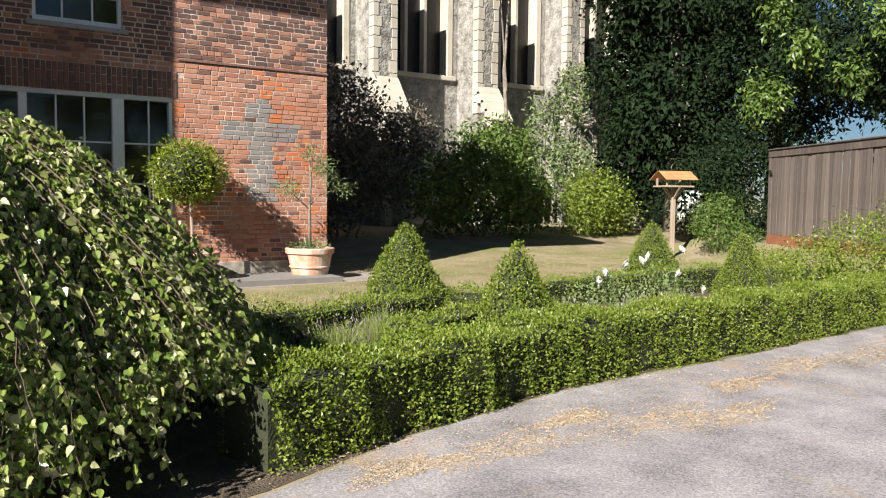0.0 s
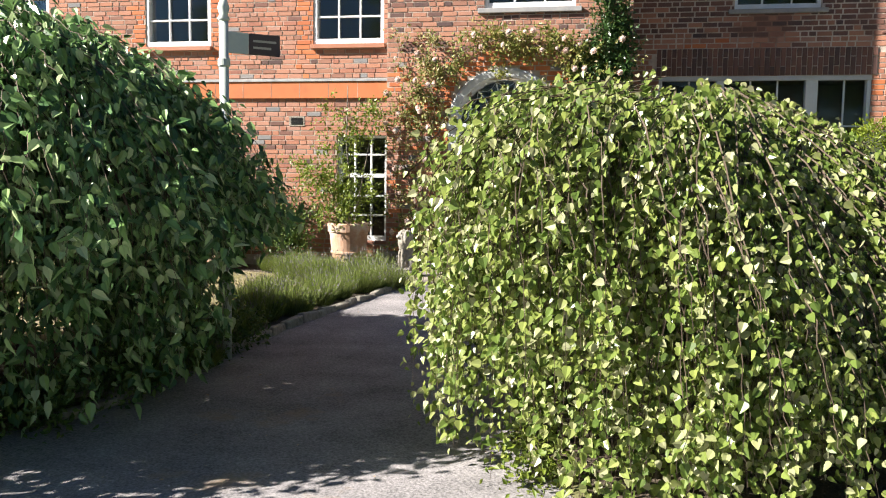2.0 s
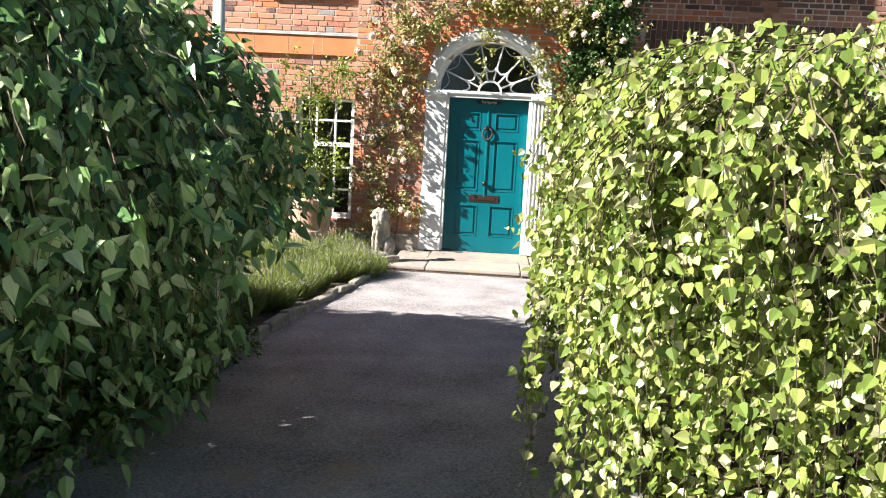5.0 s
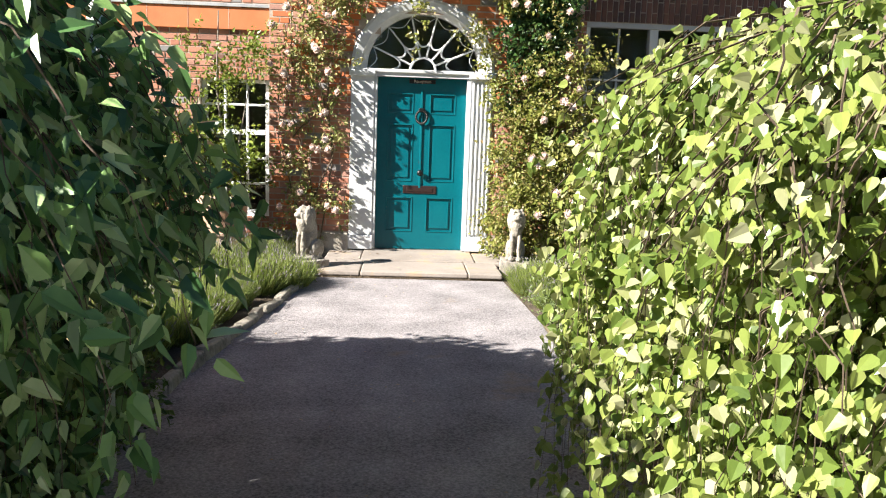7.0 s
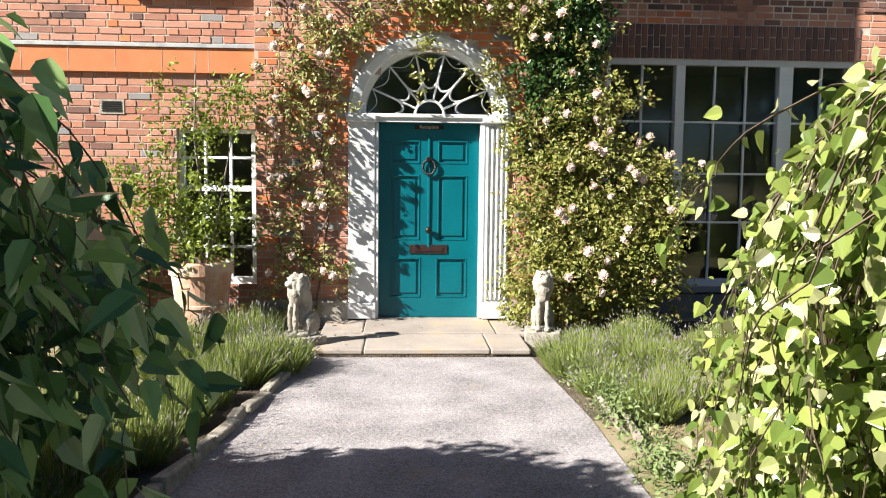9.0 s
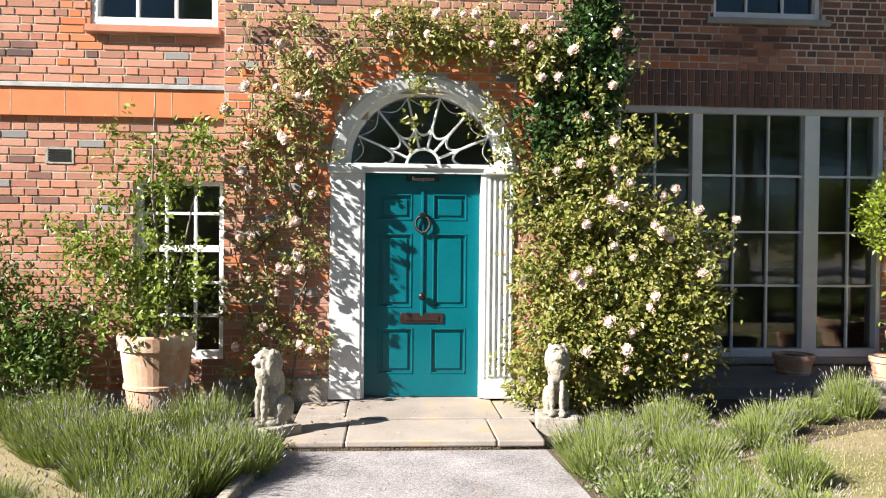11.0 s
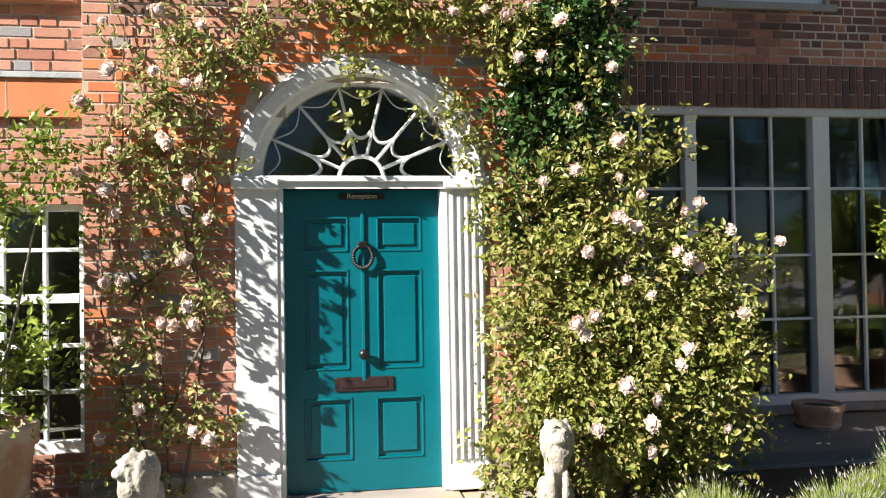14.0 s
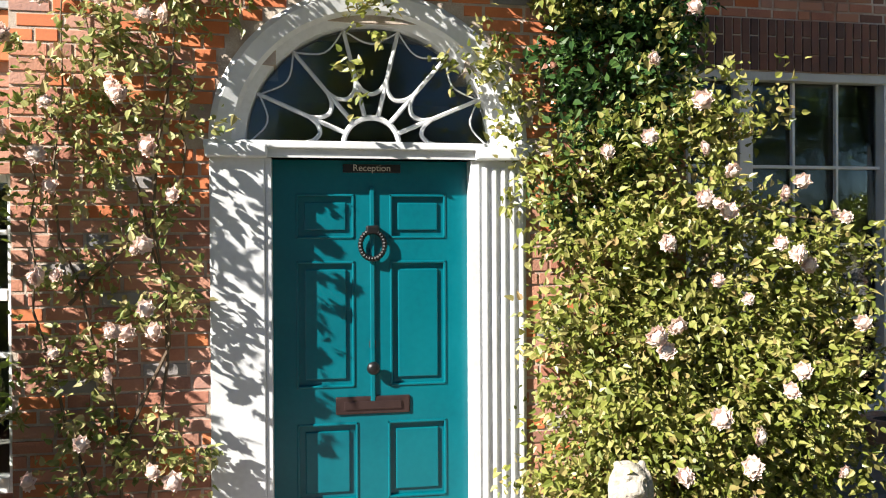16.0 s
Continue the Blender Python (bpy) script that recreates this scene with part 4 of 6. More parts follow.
def hedge_run(name, pts, width, height, seed, label, dens=5200):
    """A clipped box hedge along a line: a leafy skin round a solid core coloured dark for the shade inside."""
    rng = rng_of(seed)
    h = thing(name, pose(pts[0][0], pts[0][1], 0), label, "hedge", "box hedges of the bed")
    P, N = [], []
    o = np.array((pts[0][0], pts[0][1], 0.0))
    bm = bmesh.new()
    for (xa, ya), (xb, yb) in zip(pts, pts[1:]):
        d = np.array((xb - xa, yb - ya))
        L = float(np.linalg.norm(d))
        d = d / L
        nrm = np.array((-d[1], d[0]))
        per = width + 2 * height
        n = int(L * per * dens)
        u = rng.uniform(-0.02, L + 0.02, n)
        w = rng.uniform(0, per, n)
        side = np.where(w < height, -1, np.where(w > height + width, 1, 0))
        off = np.where(side == -1, -width / 2, np.where(side == 1, width / 2, w - height - width / 2))
        zz = np.where(side == -1, w, np.where(side == 1, w - height - width, height))
        wob = 0.035 * np.sin(u * 5 + seed) + 0.03 * np.sin(u * 11 + zz * 9) + 0.02 * np.sin(u * 23 + off * 17)
        nx = np.where(side == 0, 0, side)[:, None] * nrm[None]
        nn = np.concatenate([nx, (side == 0)[:, None] * 1.0], 1)
        x = xa + d[0] * u + nrm[0] * off
        y = ya + d[1] * u + nrm[1] * off
        p = np.stack([x, y, zz], 1) + nn * (wob + rng.normal(0, 0.02, n) - 0.01)[:, None] + rng.normal(0, 0.012, (n, 3))
        p[:, 2] += land(x, y)
        P.append(p)
        N.append(nn)
        r = bmesh.ops.create_cube(bm, size=1)
        ca = math.atan2(d[1], d[0])
        cz = float(land((xa + xb) / 2, (ya + yb) / 2))
        bmesh.ops.transform(bm, matrix=Matrix.LocRotScale(((xa + xb) / 2 - o[0], (ya + yb) / 2 - o[1], height * 0.47 + cz), Euler((0, 0, ca)), (L + 0.05, width - 0.09, height * 0.9)), verts=r["verts"])
    p, nn = np.vstack(P), np.vstack(N)
    n = len(p)
    axis = unit(nn * 0.7 + rng.normal(0, 0.6, (n, 3)) + np.array((0, 0, 0.45)))
    nor = unit(nn + rng.normal(0, 0.6, (n, 3)))
    s = rng.uniform(0.018, 0.034, n)
    v, f = leaf_mesh(p - o, axis, nor, s, s * 0.62)
    link_mesh("foliage", v, f, LEAF_BOX, h)
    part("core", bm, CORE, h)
    return h


hedge_run("box_hedge", [(3.35, -7.72), (4.5, -7.42), (6.1, -7.05), (8.6, -6.93), (11.5, -6.68), (15.5, -6.2)], 0.5, 0.50, 31, "low clipped box hedge beside the drive")
hedge_run("box_hedge", [(4.3, -5.1), (5.2, -4.85), (6.9, -4.3), (7.3, -4.8)], 0.4, 0.42, 32, "low clipped inner box hedge round lavender", 2600)
hedge_run("box_hedge", [(5.0, -6.9), (5.3, -6.1), (6.5, -5.6)], 0.38, 0.42, 33, "low clipped inner box hedge round lavender", 2600)
hedge_run("box_hedge", [(8.0, -4.0), (10.5, -3.6), (13.6, -3.4), (14.6, -4.6)], 0.42, 0.38, 34, "low clipped box hedge at the back of the bed", 1800)


def cone_topiary(x, y, r, h, seed, mat, label):
    rng = rng_of(seed)
    t = thing("cone_topiary", pose(x, y, float(land(x, y))), label, "topiary", "box cones in the bed")
    n = int(r * h * 20000)
    z = h * (1 - np.sqrt(rng.random(n)))
    ph = rng.uniform(0, 2 * math.pi, n)
    rr = r * (1 - z / h) ** 0.8 * (1 + 0.08 * np.sin(ph * 3 + z * 9)) + rng.normal(0, 0.02, n)
    p = np.stack([rr * np.cos(ph), rr * np.sin(ph), z], 1)
    out = np.stack([np.cos(ph), np.sin(ph), np.full(n, 0.45)], 1)
    s = rng.uniform(0.018, 0.034, n)
    v, f = leaf_mesh(p, out * 0.5 + rng.normal(0, 0.5, (n, 3)) + np.array((0, 0, 0.5)), out + rng.normal(0, 0.5, (n, 3)), s, s * 0.62)
    link_mesh("foliage", v, f, mat, t)
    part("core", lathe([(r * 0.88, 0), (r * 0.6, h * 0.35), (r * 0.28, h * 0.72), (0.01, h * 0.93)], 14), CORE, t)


cone_topiary(6.55, -4.05, 0.6, 1.2, 41, LEAF_BOX, "bright green clipped box cone in the bed")
cone_topiary(6.35, -6.35, 0.5, 1.12, 42, LEAF_BOX, "dull green loose box cone beside the hedge")
cone_topiary(11.9, -3.0, 0.55, 1.15, 43, LEAF_BOX, "small green box cone at the end of the bed")
cone_topiary(12.9, -4.0, 0.42, 1.0, 44, LEAF_BOX, "dull reddish-green cone beside the hedge")


def tuft(name, label, category, seed, n, spread, height, blade, tip, group, lean=0.35):
    """A clump of upright stalks with flower tips, at the origin."""
    rng = rng_of(seed)
    t = thing(name, pose(0, 0, -50), label, category, group)
    ph, rr = rng.uniform(0, 2 * math.pi, n), spread * np.sqrt(rng.random(n))
    p = np.stack([rr * 0.55 * np.cos(ph), rr * 0.55 * np.sin(ph), np.zeros(n)], 1)
    out = np.stack([np.cos(ph), np.sin(ph), np.zeros(n)], 1)
    axis = unit(out * (lean * rr / spread * 1.6)[:, None] + rng.normal(0, 0.16, (n, 3)) + np.array((0, 0, 1)))
    L = height * rng.uniform(0.45, 1.0, n) * (1 - 0.35 * (rr / spread) ** 2)
    v, f = leaf_mesh(p, axis, rng.normal(size=(n, 3)), L, np.full(n, 0.007), fold=0.3)
    tagged(link_mesh("foliage", v, f, blade, t), kind="stuff")
    m = n // 8
    q = p[:m] + axis[:m] * (L[:m] * 1.0)[:, None]
    v, f = leaf_mesh(q, axis[:m], rng.normal(size=(m, 3)), rng.uniform(0.03, 0.05, m), np.full(m, 0.010), fold=0.4)
    tagged(link_mesh("bloom", v, f, tip, t), kind="stuff")
    k = n // 2
    q = p[:k] + rng.normal(0, 0.05, (k, 3)) * spread * 2 + np.array((0, 0, height * 0.22))
    q[:, 2] = np.abs(q[:, 2])
    v, f = leaf_mesh(q, rng.normal(0, 0.7, (k, 3)) + np.array((0, 0, 0.8)), rng.normal(size=(k, 3)), np.full(k, 0.07), np.full(k, 0.014), fold=0.3)
    tagged(link_mesh("undergrowth", v, f, LEAF_GREY, t), kind="stuff")
    return t


lav = tuft("lavender_bush", "green-grey lavender bush with fading mauve tips", "lavender", 51, 1150, 0.34, 0.44, BLADE, LAVENDER, "lavender along the path")
lav2 = tuft("lavender_bush", "silvery lavender bush with fading mauve tips", "lavender", 52, 950, 0.30, 0.34, BLADE, LAVENDER, "lavender along the path", 0.5)
rng = rng_of(60)
spots = [(-1.5, -1.75), (-1.95, -1.5), (-1.62, -2.3), (-2.1, -2.2), (-1.72, -2.85), (-1.75, -3.4), (-2.15, -3.1), (-1.85, -3.95), (-2.1, -4.4), (-1.9, -4.9), (-2.3, -5.2), (-2.0, -5.6), (-2.4, -1.0), (-2.9, -0.75),
         (-3.4, -0.6), (-1.8, -0.95), (1.25, -1.75), (1.6, -1.45), (1.35, -2.35), (1.8, -2.0), (1.55, -2.95), (2.05, -1.5), (2.3, -2.2), (2.45, -1.3), (2.9, -0.9), (3.3, -0.6), (3.8, -0.4),
         (-1.72, -6.3), (-1.8, -6.9), (-2.1, -7.5), (-2.6, -8.05), (-2.5, -2.9), (-2.45, -3.6), (-1.3, -1.6), (-1.4, -2.0), (-2.3, -1.7), (-2.7, -1.5), (1.05, -1.7), (1.12, -2.15), (1.2, -2.7), (1.3, -3.2), (1.75, -2.6), (2.0, -2.9), (2.0, -1.1), (1.5, -1.1), (-2.3, -1.35), (-1.8, -1.25), (-2.8, -1.25), (-1.7, -2.1), (-2.15, -1.8), (4.0, -6.3), (4.5, -6.0), (4.9, -5.6), (4.2, -5.6), (4.6, -6.6), (5.3, -5.5), (3.9, -6.9), (3.6, -6.2), (5.7, -5.2), (7.6, -5.9), (8.2, -5.6), (8.9, -5.4), (8.4, -6.1), (9.4, -5.8), (7.9, -5.2), (9.9, -5.2), (10.4, -5.6)]
for i, (x, y) in enumerate(spots):
    s = rng.uniform(0.75, 1.05) * (1.2 if -3.2 < x < -1.2 and y > -2.5 else 1.02 if x < 0 else 0.95)
    ob = copy_thing(lav if i % 3 else lav2, pose(x + (0.08 if x < 0 else 0) + rng.normal(0, 0.05), y + rng.normal(0, 0.05), float(land(x, y)), 0, 0, rng.uniform(0, 360)))
    ob.scale = (s, s, s * rng.uniform(0.85, 1.1) * (1.25 if x > 3.4 else 0.95))
for src in (lav, lav2):
    for o in (*src.children, src):
        bpy.data.objects.remove(o)


# ---- pots ----
def pot(x, y, r, h, label, ang=0.0):
    t = thing("terracotta_pot", pose(x, y, float(land(x, y)), 0, 0, ang), label, "plant pot")
    part("body", lathe([(r * 0.66, 0.0), (r * 0.70, 0.02), (r * 0.80, h * 0.38), (r * 0.86, h * 0.395), (r * 0.86, h * 0.43), (r * 0.82, h * 0.445), (r * 0.93, h * 0.82)], 36), TERRACOTTA, t, smooth=False)
    part("rim", lathe([(r * 0.93, h * 0.82), (r * 1.0, h * 0.83), (r * 1.02, h * 0.98), (r * 0.98, h), (r * 0.88, h), (r * 0.86, h * 0.92)], 36), TERRACOTTA, t)
    part("soil", lathe([(r * 0.86, h * 0.9), (r * 0.5, h * 0.93), (0.02, h * 0.94)], 20), SOIL, t)
    return t


pot(5.66, 1.2, 0.41, 0.56, "weathered terracotta pot holding a clipped bay ball")
pot(7.72, 1.2, 0.43, 0.57, "pale terracotta pot holding a wispy olive tree")
pot(-2.25, -0.38, 0.31, 0.74, "large whitened terracotta pot beside the window")
pot(-4.3, -0.55, 0.30, 0.5, "terracotta pot among shrubs by the wall")
pot(4.15, 1.25, 0.22, 0.32, "small brown terracotta pot below the window")
pot(5.05, 0.9, 0.22, 0.34, "small terracotta pot below the window")


def ball_topiary():
    rng = rng_of(71)
    t = thing("bay_ball", pose(5.62, 1.2, 0.52), "clipped round bay tree on a bare stem", "topiary")
    v, f = tubes([[(0, 0, -0.02), (0.01, 0.0, 0.4), (-0.02, 0, 0.95)]], [(0.028, 0.024)], 8)
    link_mesh("trunk", v, f, WOOD_PALE, t)
    v, f = blob_leaves(rng, [((-0.06, 0, 1.33), (0.60, 0.56, 0.50), 5200)], 0.062, out=1.0, droop=-0.3, shell=0.82, aspect=0.42)
    link_mesh("crown", v, f, LEAF_BAY, t)
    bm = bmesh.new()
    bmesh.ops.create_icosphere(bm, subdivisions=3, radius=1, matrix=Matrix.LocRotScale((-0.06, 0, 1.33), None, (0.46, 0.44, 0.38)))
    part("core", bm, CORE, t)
    v, f = blob_leaves(rng, [((0, 0, 0.05), (0.3, 0.3, 0.06), 300)], 0.05, shell=0.2)
    tagged(link_mesh("underplanting", v, f, LEAF_SHRUB, t), kind="stuff")


ball_topiary()


def sparse_tree(name, x, y, z, stems, blobs, size, mat, label, category, seed, aspect=0.5, keep=None, stem_mat=BARK, out=0.6, droop=0.2, tufted=0.0):
    rng = rng_of(seed)
    t = thing(name, pose(x, y, z), label, category)
    for p, r in stems:
        v, f = tubes([p], [r], 7)
        link_mesh("stem", v, f, stem_mat, t, smooth=True)
    if tufted:
        v, f = spray_leaves(rng, blobs, size, 14, tufted, 0.2, keep, droop)
    else:
        v, f = blob_leaves(rng, blobs, size, out=out, droop=droop, shell=0.15, aspect=aspect, keep=keep)
    link_mesh("foliage", v, f, mat, t)
    return t


sparse_tree("olive_tree", 7.72, 1.2, 0.5, [([(0, 0, 0), (0.0, 0.02, 0.7), (0.02, 0, 1.25), (-0.02, 0, 1.75)], (0.035, 0.012)), ([(0, 0.02, 0.8), (0.25, 0, 1.1), (0.5, 0, 1.35)], (0.014, 0.005)), ([(0, 0.02, 0.75), (-0.3, 0, 1.0), (-0.5, 0, 1.15)], (0.013, 0.005)), ([(0, 0, 0.95), (0.35, 0.05, 1.05), (0.9, 0.1, 1.2)], (0.012, 0.004))],
            [((0.25, 0, 1.5), (0.28, 0.25, 0.33), 420), ((-0.4, 0, 1.1), (0.28, 0.25, 0.22), 300), ((0.6, 0, 1.15), (0.35, 0.2, 0.2), 160), ((0, 0, 1.75), (0.2, 0.2, 0.25), 160), ((0, 0, 0.08), (0.42, 0.42, 0.13), 500)],
            0.075, LEAF_GREY, "wispy grey-leaved olive in a pot", "tree", 72, 0.24)
sparse_tree("potted_shrub", -2.25, -0.38, 0.66, [([(0, 0, 0), (0.02, 0, 0.6), (-0.06, 0.05, 1.3), (-0.02, 0, 2.1)], (0.02, 0.006)), ([(0.05, 0, 0), (0.2, 0, 0.7), (0.35, 0.1, 1.6)], (0.014, 0.004)), ([(-0.05, 0, 0), (-0.3, 0, 0.6), (-0.62, 0.1, 1.3)], (0.014, 0.004))],
            [((-0.05, 0, 0.45), (0.6, 0.45, 0.5), 2268), ((-0.4, -0.05, 0.8), (0.6, 0.4, 0.32), 936), ((0.05, 0, 1.35), (0.6, 0.35, 0.36), 684), ((0.3, 0.05, 1.68), (0.5, 0.3, 0.24), 360), ((-0.35, 0.05, 1.75), (0.28, 0.2, 0.3), 93)],
            0.052, LEAF_BOX, "tall airy green shrub growing in a pot", "shrub", 73, tufted=0.09)
sparse_tree("window_sapling", 4.9, 0.75, 0.0, [([(0, 0, 0), (0.03, 0, 0.8), (0.0, 0, 1.9)], (0.012, 0.004))], [((0.1, 0, 1.5), (0.16, 0.12, 0.3), 80), ((0.25, 0, 0.7), (0.3, 0.2, 0.15), 120), ((0.12, 0, 1.15), (0.16, 0.12, 0.2), 70)], 0.07, LEAF_BOX, "thin young climber before the wide window", "plant", 74)
sparse_tree("wall_shrub", -4.4, -0.45, 0.0, [([(0, 0, 0), (0, 0, 1.4)], (0.03, 0.01))], [((0, 0, 0.75), (0.75, 0.4, 0.7), 3800), ((-0.9, 0, 0.9), (0.6, 0.4, 0.8), 2600), ((-1.9, -0.1, 0.9), (0.8, 0.5, 0.9), 3000), ((0.75, 0.1, 1.0), (0.45, 0.25, 0.75), 1500), ((1.2, 0.05, 0.6), (0.5, 0.28, 0.62), 2600), ((-3.3, -0.1, 0.8), (0.9, 0.5, 0.8), 2400)], 0.07, LEAF_SHRUB, "dark green shrubs against the old brick wall", "shrub", 75, 0.45)


# ---- climbing roses ----
def in_front(p):
    wall = np.where(p[:, 0] < 1.8, -0.02, 1.7)
    door = (np.abs(p[:, 0]) < 0.56) & (p[:, 2] < 2.2) & (p[:, 2] > 0)
    return (p[:, 1] < wall) & ~door & (p[:, 2] > 0.03)


def rose_flower(rng):
    """A full rose: a crumpled heart inside cupped petals, facing -y."""
    p, a, n, s = [], [], [], []
    for ring, (cnt, rad, tilt, size) in enumerate(((5, 0.012, 0.35, 0.036), (7, 0.022, 0.8, 0.036), (8, 0.028, 1.7, 0.034))):
        for k in range(cnt):
            w = 2 * math.pi * (k + 0.5 * ring) / cnt + rng.normal(0, 0.15)
            o = np.array((math.cos(w), 0, math.sin(w)))
            p.append(o * rad * 0.7)
            a.append(o * tilt + np.array((0, -1, 0)) + rng.normal(0, 0.15, 3))
            n.append(-o + np.array((0, -0.6, 0)))
            s.append(size)
    s = np.array(s)
    v, f = leaf_mesh(np.array(p), np.array(a), np.array(n), s, s * 1.55, fold=0.22, shape="heart")
    bm = bmesh.new()
    bmesh.ops.create_icosphere(bm, subdivisions=2, radius=1)
    hv = np.array([q.co[:] for q in bm.verts])
    hf = np.array([[q.index for q in t.verts] for t in bm.faces])
    bm.free()
    lump = 1 + 0.16 * np.sin(hv[:, :1] * 7 + hv[:, 2:] * 5) + rng.normal(0, 0.07, (len(hv), 1))
    hv = hv * lump * np.array((0.027, 0.022, 0.027)) + np.array((0, -0.018, 0))
    return np.vstack([v, hv]), [*f.tolist(), *(hf + len(v)).tolist()]


def climbing_rose(name, base, stems, blobs, flowers, seed, label, size=0.05, leaf=None, tuft_size=0.08):
    rng = rng_of(seed)
    t = thing(name, pose(*base), label, "climbing rose")
    o = np.array(base)
    for p in stems:
        p = np.array(p) - o
        fine = np.stack([np.interp(np.linspace(0, len(p) - 1, 12), range(len(p)), p[:, k]) for k in range(3)], 1)
        fine[1:-1] += rng.normal(0, 0.02, (10, 3))
        v, f = tubes([fine], [(0.011, 0.004)], 6)
        link_mesh("stem", v, f, ROSE_STEM, t)
    v, f = spray_leaves(rng, blobs, size, spread=tuft_size, keep=in_front)
    link_mesh("foliage", v - o, f, leaf or LEAF_ROSE, t)
    made = []
    pts = v[::6]
    for (xa, xb, za, zb) in flowers:
        near = pts
        near = near[(near[:, 0] > xa) & (near[:, 0] < xb) & (near[:, 2] > za) & (near[:, 2] < zb)]
        if len(near) == 0:
            continue
        x, y, z = near[np.argmin(near[:, 1])] + np.array((0, -0.035, 0))
        sc = rng.uniform(0.6, 1.15)
        if len(made) < 5:
            fv, ff = rose_flower(rng)
            ob = link_mesh("flower", fv, ff, PETAL, t)
            made.append(ob)
        else:
            ob = new("flower", made[len(t.children) % 5].data)
            ob.parent = t
        ob.matrix_basis = pose(x - o[0], y - o[1], z - o[2], rng.normal(-8, 20), rng.uniform(0, 360), rng.normal(-12, 22)) @ Matrix.Scale(sc, 4)
    return t


rng = rng_of(80)


def scatter(x0, x1, y0, y1, z0, z1, n):
    out = []
    for _ in range(n):
        x, z = rng.uniform(x0, x1), rng.uniform(z0, z1)
        out.append((x - 0.16, x + 0.16, z - 0.16, z + 0.16))
    return out


climbing_rose("climbing_rose", (-1.25, -0.12, 0.05),
              [[(-1.25, -0.08, 0), (-1.3, -0.06, 0.9), (-1.55, -0.05, 1.8), (-1.5, -0.06, 3.2)], [(-1.2, -0.08, 0), (-1.05, -0.05, 1.0), (-1.1, -0.05, 2.0), (-0.95, -0.06, 3.0), (-0.3, -0.075, 3.5)], [(-1.3, -0.075, 0), (-1.6, -0.06, 1.1), (-1.7, -0.05, 2.2)],
               [(-1.5, -0.05, 1.4), (-1.0, -0.05, 1.9), (-0.9, -0.06, 2.5)], [(-1.3, -0.05, 0.6), (-1.0, -0.05, 1.3), (-1.3, -0.05, 2.4), (-1.6, -0.075, 3.4)]],
              [((-1.3, -0.1, 2.9), (0.42, 0.1, 0.4), 504), ((-0.95, -0.14, 3.1), (0.4, 0.1, 0.35), 648), ((-1.45, -0.1, 2.2), (0.32, 0.1, 0.45), 576), ((-1.05, -0.1, 2.2), (0.25, 0.1, 0.4), 468), ((-1.2, -0.1, 1.55), (0.4, 0.1, 0.4), 547),
               ((-1.4, -0.1, 0.95), (0.35, 0.1, 0.35), 403), ((-1.1, -0.12, 0.65), (0.28, 0.1, 0.3), 259), ((-1.45, -0.16, 0.4), (0.3, 0.1, 0.3), 302), ((-0.92, -0.1, 1.4), (0.14, 0.1, 0.25), 86), ((-1.35, -0.1, 3.45), (0.35, 0.1, 0.25), 230), ((-1.5, -0.16, 2.6), (0.3, 0.1, 0.4), 302)],
              scatter(-1.75, -0.88, -0.24, -0.13, 0.7, 3.4, 48), 81, "pale pink climbing rose trained thinly on brick", 0.05, LEAF_DRY)
